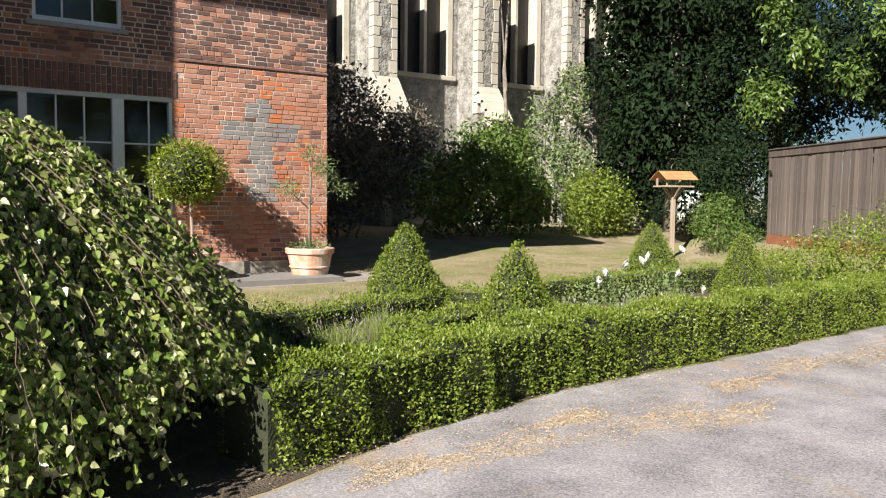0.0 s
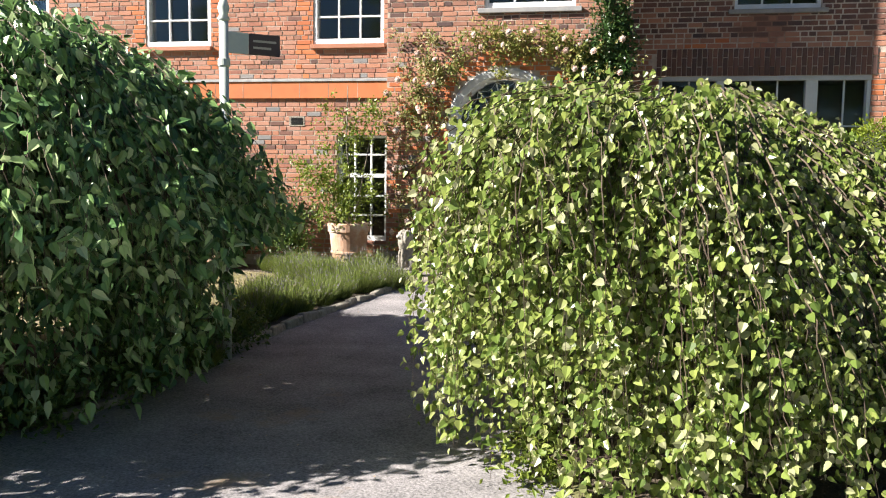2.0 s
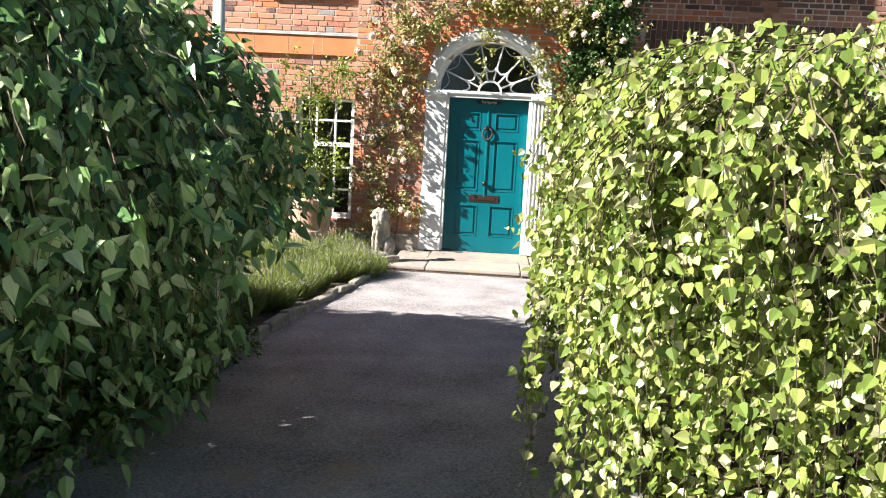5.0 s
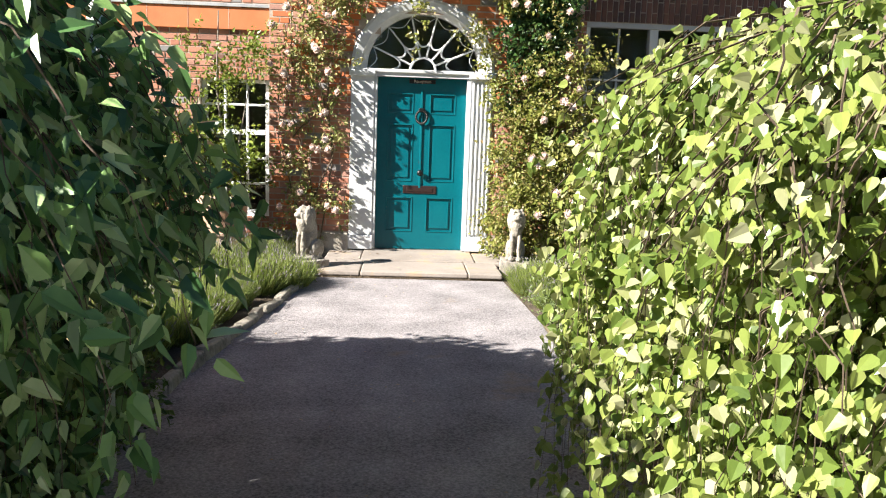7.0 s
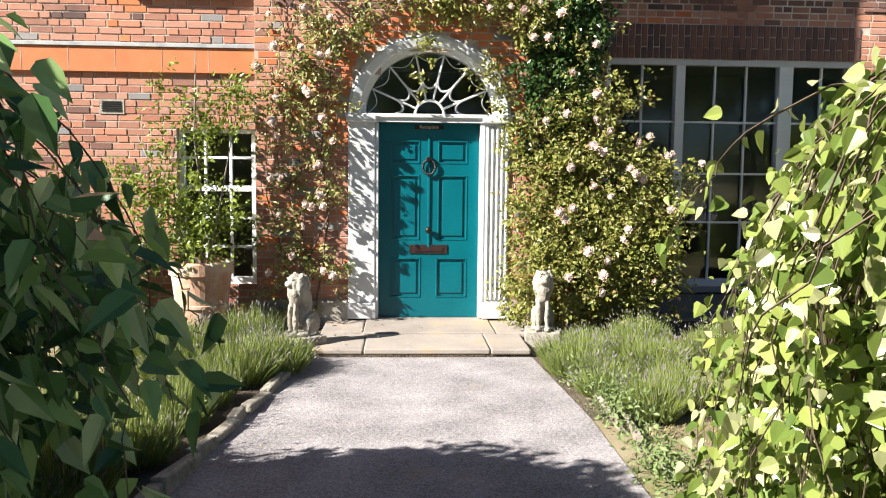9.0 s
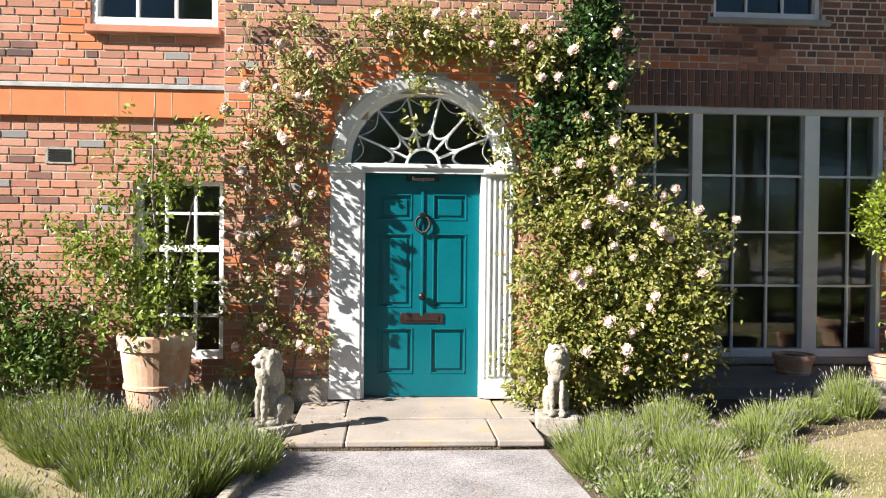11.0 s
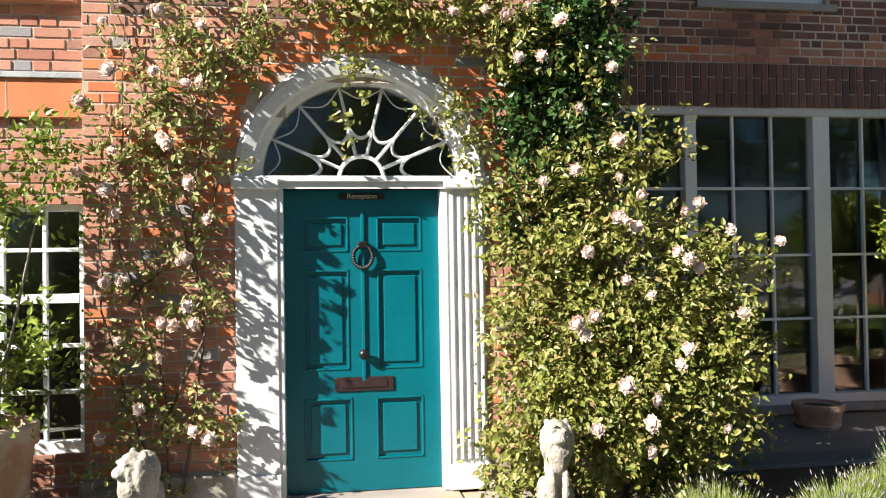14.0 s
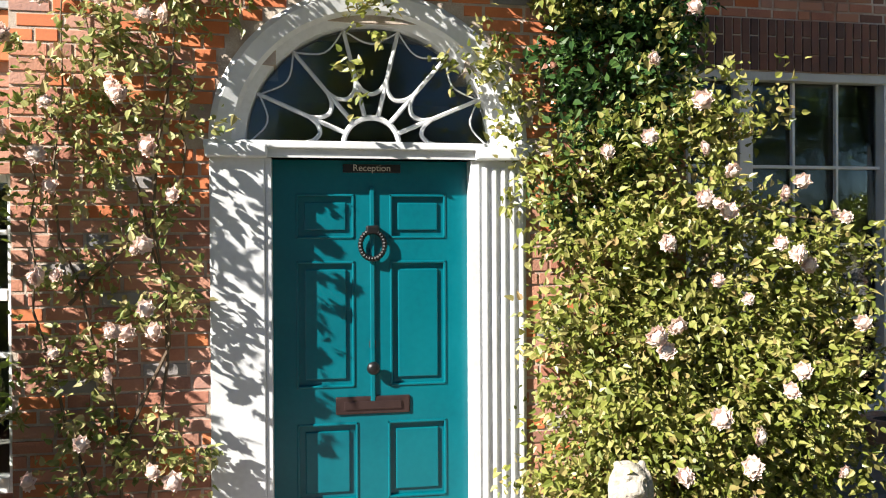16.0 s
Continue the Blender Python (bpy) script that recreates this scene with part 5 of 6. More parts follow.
climbing_rose("climbing_rose", (1.15, -0.25, 0.05),
              [[(1.15, -0.25, 0), (1.1, -0.15, 1.2), (1.3, -0.1, 2.4), (0.9, -0.1, 3.3), (0.0, -0.12, 3.45)], [(1.25, -0.25, 0), (1.5, -0.3, 1.2), (1.9, -0.4, 1.9), (2.5, -0.4, 1.75)], [(1.3, -0.25, 0), (1.6, -0.15, 1.5), (1.55, -0.1, 3.4)], [(1.2, -0.25, 0), (1.75, -0.4, 0.9), (2.35, -0.45, 1.25)]],
              [((1.4, -0.42, 0.55), (0.66, 0.42, 0.6), 6500), ((1.8, -0.42, 0.95), (0.68, 0.4, 0.55), 5600), ((2.05, -0.4, 0.5), (0.5, 0.35, 0.5), 3000), ((1.2, -0.33, 1.15), (0.45, 0.28, 0.5), 3600), ((2.2, -0.42, 1.1), (0.45, 0.3, 0.45), 2600), ((1.75, -0.35, 1.6), (0.7, 0.3, 0.42), 3800), ((2.35, -0.4, 1.62), (0.38, 0.2, 0.22), 520),
               ((1.15, -0.22, 1.9), (0.36, 0.2, 0.5), 1500), ((1.6, -0.25, 2.15), (0.42, 0.22, 0.4), 1500), ((1.9, -0.3, 2.4), (0.3, 0.18, 0.2), 320), ((1.35, -0.22, 2.75), (0.45, 0.2, 0.45), 260), ((1.5, -0.22, 3.25), (0.36, 0.2, 0.45), 260), ((0.95, -0.18, 3.15), (0.4, 0.17, 0.3), 1300),
               ((0.4, -0.17, 3.35), (0.5, 0.15, 0.24), 1300), ((-0.2, -0.17, 3.4), (0.5, 0.15, 0.2), 900), ((-0.02, -0.16, 2.95), (0.07, 0.06, 0.32), 150), ((-0.04, -0.16, 2.6), (0.08, 0.05, 0.18), 60), ((0.62, -0.14, 2.6), (0.22, 0.1, 0.2), 260), ((-0.62, -0.15, 3.05), (0.18, 0.1, 0.2), 160), ((0.92, -0.35, 0.35), (0.3, 0.25, 0.3), 700), ((0.8, -0.14, 2.15), (0.12, 0.1, 0.4), 220)],
              scatter(0.85, 1.75, -0.42, -0.3, 2.0, 3.5, 12) + scatter(1.1, 2.6, -0.72, -0.55, 1.3, 2.2, 26) + scatter(-0.6, 0.9, -0.35, -0.28, 3.15, 3.55, 15) + scatter(1.1, 2.2, -0.82, -0.66, 0.5, 1.3, 12), 82, "large pale pink climbing rose arching over the doorway", 0.05)


# Dark ivy-like leaves; shade on this corner is put into their colour too.
climbing_rose("dark_climber", (1.5, -0.1, 0.05), [[(1.55, -0.1, 0), (1.5, -0.06, 1.8), (1.6, -0.06, 3.6)], [(1.6, -0.1, 0), (1.4, -0.06, 2.2), (1.2, -0.06, 3.2)]],
              [((1.32, -0.14, 2.7), (0.46, 0.14, 0.5), 3400), ((1.45, -0.14, 3.25), (0.4, 0.15, 0.45), 3000), ((1.52, -0.14, 3.75), (0.28, 0.13, 0.3), 1300), ((1.25, -0.12, 2.0), (0.4, 0.1, 0.4), 1200)],
              [], 83, "ivy-like climber at the corner of the bay, leaves darkened for shade", 0.052, LEAF_DARK)


# ---- lions ----
def lion(x, y, ang, label, plinth):
    """A seated stone lion: one weathered mesh."""
    bm = bmesh.new()
    lumps = [((0, 0.03, 0.25), (0.07, 0.085, 0.17), -12), ((0, -0.01, 0.39), (0.088, 0.088, 0.13), 12), ((0, 0.03, 0.46), (0.078, 0.062, 0.1), 0), ((0, -0.045, 0.50), (0.07, 0.07, 0.068), 0),
             ((0, -0.115, 0.475), (0.04, 0.042, 0.036), 0), ((0, -0.10, 0.448), (0.03, 0.03, 0.022), 0), ((0, -0.075, 0.36), (0.06, 0.045, 0.1), 10), ((0, 0.05, 0.012), (0.11, 0.14, 0.016), 0)]
    for k in (-1, 1):
        lumps += [((k * 0.04, -0.08, 0.15), (0.025, 0.029, 0.16), 0), ((k * 0.042, -0.115, 0.022), (0.032, 0.052, 0.026), 0), ((k * 0.068, 0.075, 0.11), (0.042, 0.09, 0.105), -15), ((k * 0.08, -0.015, 0.022), (0.03, 0.07, 0.024), 0),
                  ((k * 0.055, -0.015, 0.552), (0.02, 0.016, 0.022), 0), ((k * 0.03, -0.105, 0.522), (0.018, 0.016, 0.012), 0), ((k * 0.072, -0.03, 0.44), (0.028, 0.05, 0.1), 8), ((k * 0.045, -0.075, 0.40), (0.022, 0.03, 0.1), 10)]
    for (cx, cy, cz), (rx, ry, rz), rot in lumps:
        bmesh.ops.create_uvsphere(bm, u_segments=16, v_segments=10, radius=1, matrix=Matrix.LocRotScale((cx, cy, cz), Euler((radians(rot), 0, 0)), (rx, ry, rz)))
    p = thing("statue_plinth", pose(x, y, 0, 0, 0, ang), "worn pale stone block under a lion statue", "plinth", "plinths beside the step")
    part("block", boxed(-plinth / 2, plinth / 2, -0.15, 0.17, -0.02, 0.15, 0.012), STONE, p)
    ob = part("lion_statue", bm, STONE, None)
    ob.matrix_basis = pose(x, y, 0.148, 0, 0, ang)
    rm = ob.modifiers.new("remesh", "REMESH")
    rm.mode, rm.voxel_size = "VOXEL", 0.009
    tex = bpy.data.textures.new("weather", "CLOUDS")
    tex.noise_scale = 0.045
    dp = ob.modifiers.new("weather", "DISPLACE")
    dp.texture, dp.strength, dp.texture_coords = tex, 0.014, "LOCAL"
    tagged(ob, label, "statue", "stone lions by the door")


lion(-1.19, -1.14, -48, "worn grey stone seated lion on a block", 0.34)
lion(1.06, -0.86, -8, "pale weathered stone seated lion on a block", 0.33)


# ---- far garden ----
def church():
    """Flint nave wall with ashlar buttresses and tall traceried windows."""
    Y = 13.0
    c = thing("church", pose(20, Y, 0.4), "flint and stone church with stepped buttresses and tall windows", "church")
    o = Vector((20, Y, 0.4))
    wins = [(x - 1.5, x + 1.5) for x in (13.0, 17.3, 21.6, 25.9)]
    xs = [6.0] + [v for w in wins for v in w] + [34.0]
    for a, b in zip(xs[::2], xs[1::2]):
        part("wall", boxed(a - o.x, b - o.x, 0, 0.9, -0.6, 11), FLINT, c)
    for a, b in wins:
        part("wall", boxed(a - o.x, b - o.x, 0, 0.9, -0.6, 5.6), FLINT, c)
        part("wall", boxed(a - o.x, b - o.x, 0, 0.9, 9.9, 11), FLINT, c)
    for a, b in wins:
        g = part("window", boxed(a - o.x, b - o.x, 0.5, 0.55, 5.6, 9.9), DARK_GLASS, c)
        for x in (a, b - 0.26):
            part("window_frame", boxed(x - o.x, x + 0.26 - o.x, -0.03, 0.5, 5.6, 9.9, 0.03), ASHLAR, g)
        for k in (1, 2):
            x = a + 0.26 + (b - a - 0.52) * k / 3
            part("mullion", boxed(x - 0.07 - o.x, x + 0.07 - o.x, 0.2, 0.5, 5.6, 9.9, 0.02), ASHLAR, g)
        part("window_sill", boxed(a - 0.1 - o.x, b + 0.1 - o.x, -0.12, 0.5, 5.42, 5.6, 0.03), ASHLAR, g)
    rng = rng_of(91)
    for x in (10.85, 15.15, 19.45, 23.75, 28.05):
        bt = part("buttress", boxed(x - 0.42 - o.x, x + 0.42 - o.x, -1.35, 0.0, -0.6, 9.5), FLINT, c)
        part("buttress_foot", boxed(x - 0.46 - o.x, x + 0.46 - o.x, -2.2, -1.352, -0.6, 3.9), FLINT, bt)
        z = -0.4
        while z < 9.2:
            h = rng.uniform(0.28, 0.45)
            yf = -2.2 if z + h < 3.9 else -1.35
            if not (z < 3.9 < z + h):
                for sx in (-1, 1):
                    w = rng.uniform(0.2, 0.34)
                    xa = x - 0.47 if sx < 0 else x + 0.47 - w
                    part("stone", boxed(xa - o.x, xa + w - o.x, yf - 0.02, yf + 0.3, z, z + h - 0.02, 0.012), ASHLAR, bt)
            z += h
        for k in range(4):
            bm = bmesh.new()
            ya, yb = -2.25 + 0.24 * k, -2.25 + 0.24 * (k + 1) + 0.03
            za = 3.9 + 0.33 * k
            vs = [bm.verts.new((x + sx * 0.5 - o.x, y, z)) for sx in (-1, 1) for y, z in ((ya, za), (yb, za + 0.36), (yb + 0.12, za + 0.36), (yb + 0.12, za - 0.06), (ya, za - 0.06))]
            bm.faces.new(vs[4::-1])
            bm.faces.new(vs[5:])
            for i in range(5):
                j = (i + 1) % 5
                bm.faces.new((vs[i], vs[j], vs[5 + j], vs[5 + i]))
            bmesh.ops.recalc_face_normals(bm, faces=bm.faces)
            part("weathering", bm, ASHLAR, bt, "sloping stone weathering")
    part("roof", boxed(6 - o.x, 34 - o.x, -0.3, 9, 11.002, 11.4), LEAD, c)
    part("end_wall", boxed(6 - o.x, 34 - o.x, 8, 8.8, -0.6, 11), FLINT, c)


church()


def fence():
    a, b = Vector((18.6, -0.6, 0)), Vector((13.6, -9.6, 0))
    L = (b - a).length
    ang = math.degrees(math.atan2(b.y - a.y, b.x - a.x))
    f = thing("fence", pose(a.x, a.y, 0.42, 0, 0, ang), "weathered grey close-board fence with capping rail", "fence", kind="structure")
    rng = rng_of(92)
    x, src = 0.0, None
    while x < L:
        bm = boxed(0, 0.135, -0.012, 0.012, 0, 1.95, 0.003) if src is None else None
        if src is None:
            src = part("board", bm, WOOD_GREY, f)
            ob = src
        else:
            ob = new("board", src.data)
            ob.parent = f
        ob.matrix_basis = pose(x, rng.normal(0, 0.006), 0.28 + rng.normal(0, 0.006), 0, rng.normal(0, 0.5), 0)
        x += 0.139
    for z in (0.5, 1.9):
        part("rail", boxed(0, L, 0.014, 0.06, z, z + 0.08, 0.004), WOOD_GREY, f)
    part("capping", boxed(-0.03, L, -0.07, 0.07, 2.24, 2.27, 0.006), WOOD_GREY, f)
    part("fascia", boxed(-0.03, L, -0.04, -0.02, 2.08, 2.235, 0.004), WOOD_GREY, f)
    part("gravel_board", boxed(0, L, -0.03, 0.03, -0.1, 0.275, 0.004), WOOD_RUST, f, "rust-brown board at the foot")
    for k in range(6):
        part("post", boxed(k * 1.83, k * 1.83 + 0.09, 0.062, 0.15, -0.3, 2.2, 0.006), WOOD_GREY, f)


fence()


def bird_table(x, y):
    z = float(land(x, y))
    t = thing("bird_table", pose(x, y, z, 0, 0, -20) @ Matrix.Scale(1.36, 4), "wooden bird table on a post with shingled roof", "bird table")
    part("post", boxed(-0.035, 0.035, -0.035, 0.035, -0.1, 1.33, 0.004), WOOD_PALE, t)
    for a in (0, 90, 180, 270):
        p = part("brace", boxed(-0.018, 0.018, -0.018, 0.018, 0, 0.28), WOOD_PALE, t)
        p.matrix_basis = pose(0, 0, 1.12, 0, 0, a) @ pose(0.03, 0, 0, 0, 42, 0)
    part("tray", boxed(-0.3, 0.3, -0.24, 0.24, 1.33, 1.36, 0.004), WOOD_PALE, t)
    for sx in (-1, 1):
        for sy in (-1, 1):
            part("upright", boxed(sx * 0.24 - 0.015, sx * 0.24 + 0.015, sy * 0.19 - 0.015, sy * 0.19 + 0.015, 1.361, 1.50), WOOD_PALE, t)
    for s in (-1, 1):
        for k in range(3):
            for j in range(6):
                sh = part("shingle", boxed(-0.055, 0.055, -0.005, 0.005, -0.07, 0.07, 0.002), ROOF_ORANGE, t)
                sh.matrix_basis = pose(-0.28 + 0.112 * j, s * (0.26 - 0.085 * k), 1.50 + 0.05 * k, s * 62, 0, 0)
    return t


bird_table(18.2, 1.9)


def bush(name, x, y, blobs, size, mat, label, seed, aspect=0.5, shell=0.5, core=True, droop=0.25):
    """A shrub: many leaves round limbs, with an uneven outline."""
    rng = rng_of(seed)
    t = thing(name, pose(x, y, float(land(x, y))), label, "shrub")
    v, f = blob_leaves(rng, blobs, size, shell=shell, aspect=aspect, droop=droop)
    v[:, 2] = np.maximum(v[:, 2], 0.01)
    link_mesh("foliage", v, f, mat, t)
    paths = []
    for c, r, n in blobs:
        paths.append([(c[0] * 0.2, c[1] * 0.2, -0.1), (c[0] * 0.5, c[1] * 0.5, c[2] * 0.4), (c[0] * 0.9, c[1] * 0.9, c[2])])
    v, f = tubes(paths, [(0.05, 0.015)] * len(paths), 5)
    tagged(link_mesh("stems", v, f, BARK, t), kind="stuff")
    return t


bush("tall_dusky_shrub", 11.6, 8.0, [((0, 0, 3.3), (1.5, 1.3, 1.5), 4200), ((-1.2, 0.3, 4.4), (1.2, 1.0, 1.2), 2600), ((1.3, 0, 2.2), (1.4, 1.2, 1.5), 3400), ((-0.6, 0, 1.5), (1.9, 1.4, 1.5), 3600), ((2.6, 0.4, 3.0), (0.9, 0.9, 1.0), 1500)], 0.15, LEAF_DUSKY, "tall dusky purple-grey shrub beside the church", 101)
bush("laurel_bush", 15.6, 6.6, [((0, 0, 1.6), (1.75, 1.5, 1.6), 6500), ((0.5, 0.2, 2.4), (1.3, 1.2, 1.1), 3200), ((-1.4, 0, 1.2), (1.2, 1.1, 1.2), 2600), ((1.3, -0.3, 1.0), (1.1, 1.0, 1.0), 2400)], 0.15, LEAF_SHRUB, "large rounded green laurel bush in half shade", 102, droop=0.6)
bush("variegated_shrub", 19.6, 6.2, [((0, 0, 1.1), (1.2, 1.0, 1.1), 3000), ((0.9, 0.2, 0.8), (1.0, 0.9, 0.9), 2000), ((-0.7, -0.1, 0.7), (0.8, 0.8, 0.8), 1400)], 0.12, LEAF_BOX, "light green variegated shrub by the church wall", 103)
bush("wall_climber", 21.2, 10.4, [((0, 0, 3.4), (1.0, 0.5, 1.6), 1500), ((1.4, 0, 5.0), (0.9, 0.5, 1.3), 1100), ((1.0, -0.4, 2.2), (1.2, 0.8, 1.2), 1500)], 0.15, LEAF_GREY, "grey-green climber against the flint wall", 104)
bush("dark_conifer", 22.6, 7.4, [((0, 0, 2.5), (1.3, 1.2, 2.4), 4200), ((0.3, 0.3, 5.5), (1.7, 1.5, 2.6), 5200), ((1.9, 0, 4.0), (1.3, 1.2, 3.2), 4600)], 0.2, LEAF_YEW_SHADE, "dark dense evergreen beside the church", 105)
bush("spreading_shrub", 18.3, 0.6, [((0, 0, 0.75), (0.75, 0.7, 0.75), 2600), ((0.75, 0.3, 0.95), (0.65, 0.6, 0.7), 1800), ((0.2, -0.5, 0.4), (0.8, 0.5, 0.4), 1300)], 0.075, LEAF_SHRUB, "dense blue-green shrub beside the fence", 106)
bush("yellow_green_shrub", 15.2, -2.8, [((0, 0, 0.3), (0.65, 0.5, 0.35), 1200), ((0.9, 0.4, 0.25), (0.6, 0.5, 0.3), 800)], 0.06, LEAF_BOX, "low yellow-green shrub by the fence", 107)
bush("ground_cover", 1.05, -7.95, [((0, 0, 0.1), (0.22, 0.3, 0.2), 500), ((-0.05, 0.7, 0.1), (0.2, 0.4, 0.2), 500)], 0.04, LEAF_BOX, "low leafy plants at the birch's foot", 170, shell=0.2)
bush("ground_cover", 1.12, -4.2, [((0, 0, 0.08), (0.22, 0.5, 0.18), 800), ((0.05, 1.0, 0.08), (0.25, 0.5, 0.2), 900), ((0.02, -0.9, 0.08), (0.25, 0.5, 0.22), 800), ((0.0, 2.0, 0.06), (0.2, 0.5, 0.14), 700)], 0.04, LEAF_GREY, "low trailing plants along the path edge", 171, shell=0.2)
bush("ground_cover", -1.62, -6.5, [((0, 0.9, 0.14), (0.28, 0.55, 0.26), 1100), ((0.02, 0.2, 0.16), (0.26, 0.5, 0.3), 1100), ((-0.05, -0.6, 0.14), (0.3, 0.5, 0.28), 1000), ((-0.2, -1.2, 0.12), (0.4, 0.45, 0.24), 900)], 0.05, LEAF_SHRUB, "leafy undergrowth in shade below the weeping tree", 172, shell=0.2)
bush("golden_shrub", 12.6, -5.4, [((0, 0, 0.5), (0.6, 0.55, 0.55), 2600), ((0.7, -0.2, 0.7), (0.7, 0.6, 0.7), 2800), ((1.4, -0.5, 0.8), (0.8, 0.6, 0.8), 2600)], 0.055, LEAF_BOX, "bright green leafy shrub at the end of the hedge", 108)


def tall_tree(x, y, height, blobs, size, mat, label, seed, trunk=0.3, shell=0.35, sprays=()):
    rng = rng_of(seed)
    t = thing("tree", pose(x, y, float(land(x, y))), label, "tree")
    v, f = tubes([[(0, 0, -0.2), (0.1, 0, height * 0.3), (-0.05, 0.1, height * 0.6), (0.1, 0, height * 0.95)]], [(trunk, trunk * 0.25)], 10)
    link_mesh("trunk", v, f, BARK, t, smooth=True)
    for c, r, n in blobs:
        v, f = tubes([[(0, 0, c[2] * 0.55), (c[0] * 0.5, c[1] * 0.5, c[2] * 0.85), (c[0], c[1], c[2])]], [(trunk * 0.3, 0.02)], 6)
        link_mesh("limb", v, f, BARK, t)
    v, f = blob_leaves(rng, blobs, size, shell=shell, aspect=0.5, droop=0.7)
    link_mesh("crown", v, f, mat, t)
    # Sunlight on the sprays is painted: lighter leaves over the dark crown.
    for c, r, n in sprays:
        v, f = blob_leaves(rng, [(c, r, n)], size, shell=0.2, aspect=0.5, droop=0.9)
        link_mesh("spray", v, f, LEAF_SHRUB, t, "leafy spray in lighter colour for sunlight")
    return t


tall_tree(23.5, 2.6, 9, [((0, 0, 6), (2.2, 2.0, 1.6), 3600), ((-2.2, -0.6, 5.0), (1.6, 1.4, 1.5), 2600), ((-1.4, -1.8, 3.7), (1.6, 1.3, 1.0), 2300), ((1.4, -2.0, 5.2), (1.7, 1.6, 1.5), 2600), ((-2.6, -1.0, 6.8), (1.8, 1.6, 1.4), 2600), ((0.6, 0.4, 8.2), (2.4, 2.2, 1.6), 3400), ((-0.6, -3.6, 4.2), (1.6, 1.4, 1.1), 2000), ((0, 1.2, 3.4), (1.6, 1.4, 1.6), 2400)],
          0.17, LEAF_YEW_SHADE, "dark leafy tree over the fence, hanging sprays coloured lighter as sunlit", 111, sprays=[((-3.3 + 0.62 * k + 0.4 * math.sin(5 * k), -1.6 - 0.5 * k + 0.6 * math.sin(3 * k), 3.7 + 3.4 * ((k * 0.618) % 1)), (0.5 + 0.25 * math.sin(7 * k), 0.45, 0.85), 520) for k in range(9)])
tall_tree(26.5, 9.0, 13, [((0, 0, 6), (2.8, 2.5, 3.0), 5200), ((-1.6, 0, 9), (2.6, 2.4, 2.6), 4200), ((1.6, -1, 10), (3.0, 2.6, 2.6), 4200), ((-2.2, -0.5, 3.2), (1.8, 1.6, 2.2), 3200)], 0.27, LEAF_YEW_SHADE, "tall tree coloured dark for shade beyond the bird table", 112, 0.45)
tall_tree(28.5, -3.0, 11, [((0, 0, 6), (3.0, 2.6, 2.4), 4200), ((-1.5, 0.6, 8.6), (2.8, 2.4, 2.0), 3400), ((0.5, -3, 7), (2.6, 2.6, 2.4), 3200)], 0.27, LEAF_YEW_SHADE, "broad leafy tree behind the fence", 113, 0.35)
tall_tree(19.2, 10.2, 9, [((-1.0, -0.6, 8.6), (1.5, 0.9, 0.8), 900)], 0.14, LEAF_BOX, "slender tree with sunlit leaves against the church", 114, 0.12)
bush("dark_hedge", 20.5, 2.6, [((0, 0, 1.2), (1.6, 1.2, 1.4), 3000), ((1.8, 1.8, 1.4), (1.8, 1.5, 1.7), 3000), ((3.6, 3.4, 1.5), (1.8, 1.6, 1.9), 3000), ((-0.8, -2.2, 1.5), (1.4, 1.6, 1.6), 3000), ((1.0, -1.0, 2.6), (1.8, 1.8, 1.2), 3000)], 0.14, LEAF_YEW_SHADE, "dark shrubbery closing the end of the lawn", 109)
tall_tree(20.8, -2.6, 8, [((0, 0, 4.0), (2.0, 1.8, 1.3), 3000), ((-0.6, 1.6, 4.6), (1.8, 1.6, 1.2), 2600), ((0.8, -2.0, 4.2), (2.0, 1.8, 1.3), 2600), ((0.2, -0.4, 5.6), (2.4, 2.2, 1.3), 3000), ((0.4, -4.0, 5.0), (2.0, 1.8, 1.4), 2400)], 0.16, LEAF_YEW_SHADE, "leafy tree hanging over the fence", 115, 0.2, sprays=[((-1.9 + 0.3 * math.sin(4 * k), 2.2 - 0.9 * k, 3.5 + 1.6 * ((k * 0.618) % 1)), (0.55, 0.5, 0.6), 380) for k in range(7)])
tall_tree(22.0, 5.0, 12, [((0, 0, 4.0), (2.2, 2.0, 2.4), 4600), ((0, 0, 7.5), (2.6, 2.4, 2.4), 4600), ((-1.6, 0.6, 9.5), (2.2, 2.0, 2.0), 3000), ((2.0, -1.6, 6.5), (2.2, 2.0, 2.4), 3600)], 0.25, LEAF_YEW_SHADE, "tall tree coloured dark for shade at the lawn's end", 116, 0.4)
for i, (x, y, s) in enumerate(((-16, -26, 1.0), (-8, -29, 1.25), (2, -31, 1.1), (11, -28, 1.2), (-30, -24, 1.2), (36, -16, 0.8), (19, -31, 1.3), (26, -28, 1.4), (31, -23, 1.1))):
    tall_tree(x, y, 11 * s, [((0, 0, 6.5 * s), (3.6, 3.2, 3.2), 3000), ((-2.4, 0, 5 * s), (2.4, 2.2, 2.2), 1600), ((2.3, 0.6, 5.4 * s), (2.4, 2.4, 2.2), 1600), ((0.2, 0.5, 9 * s), (2.6, 2.4, 2.0), 1600), ((0, 0, 2.6), (3.4, 2.4, 1.8), 1800)], 0.3, LEAF_SHRUB, "broad leafy tree across the drive", 120 + i, 0.35)


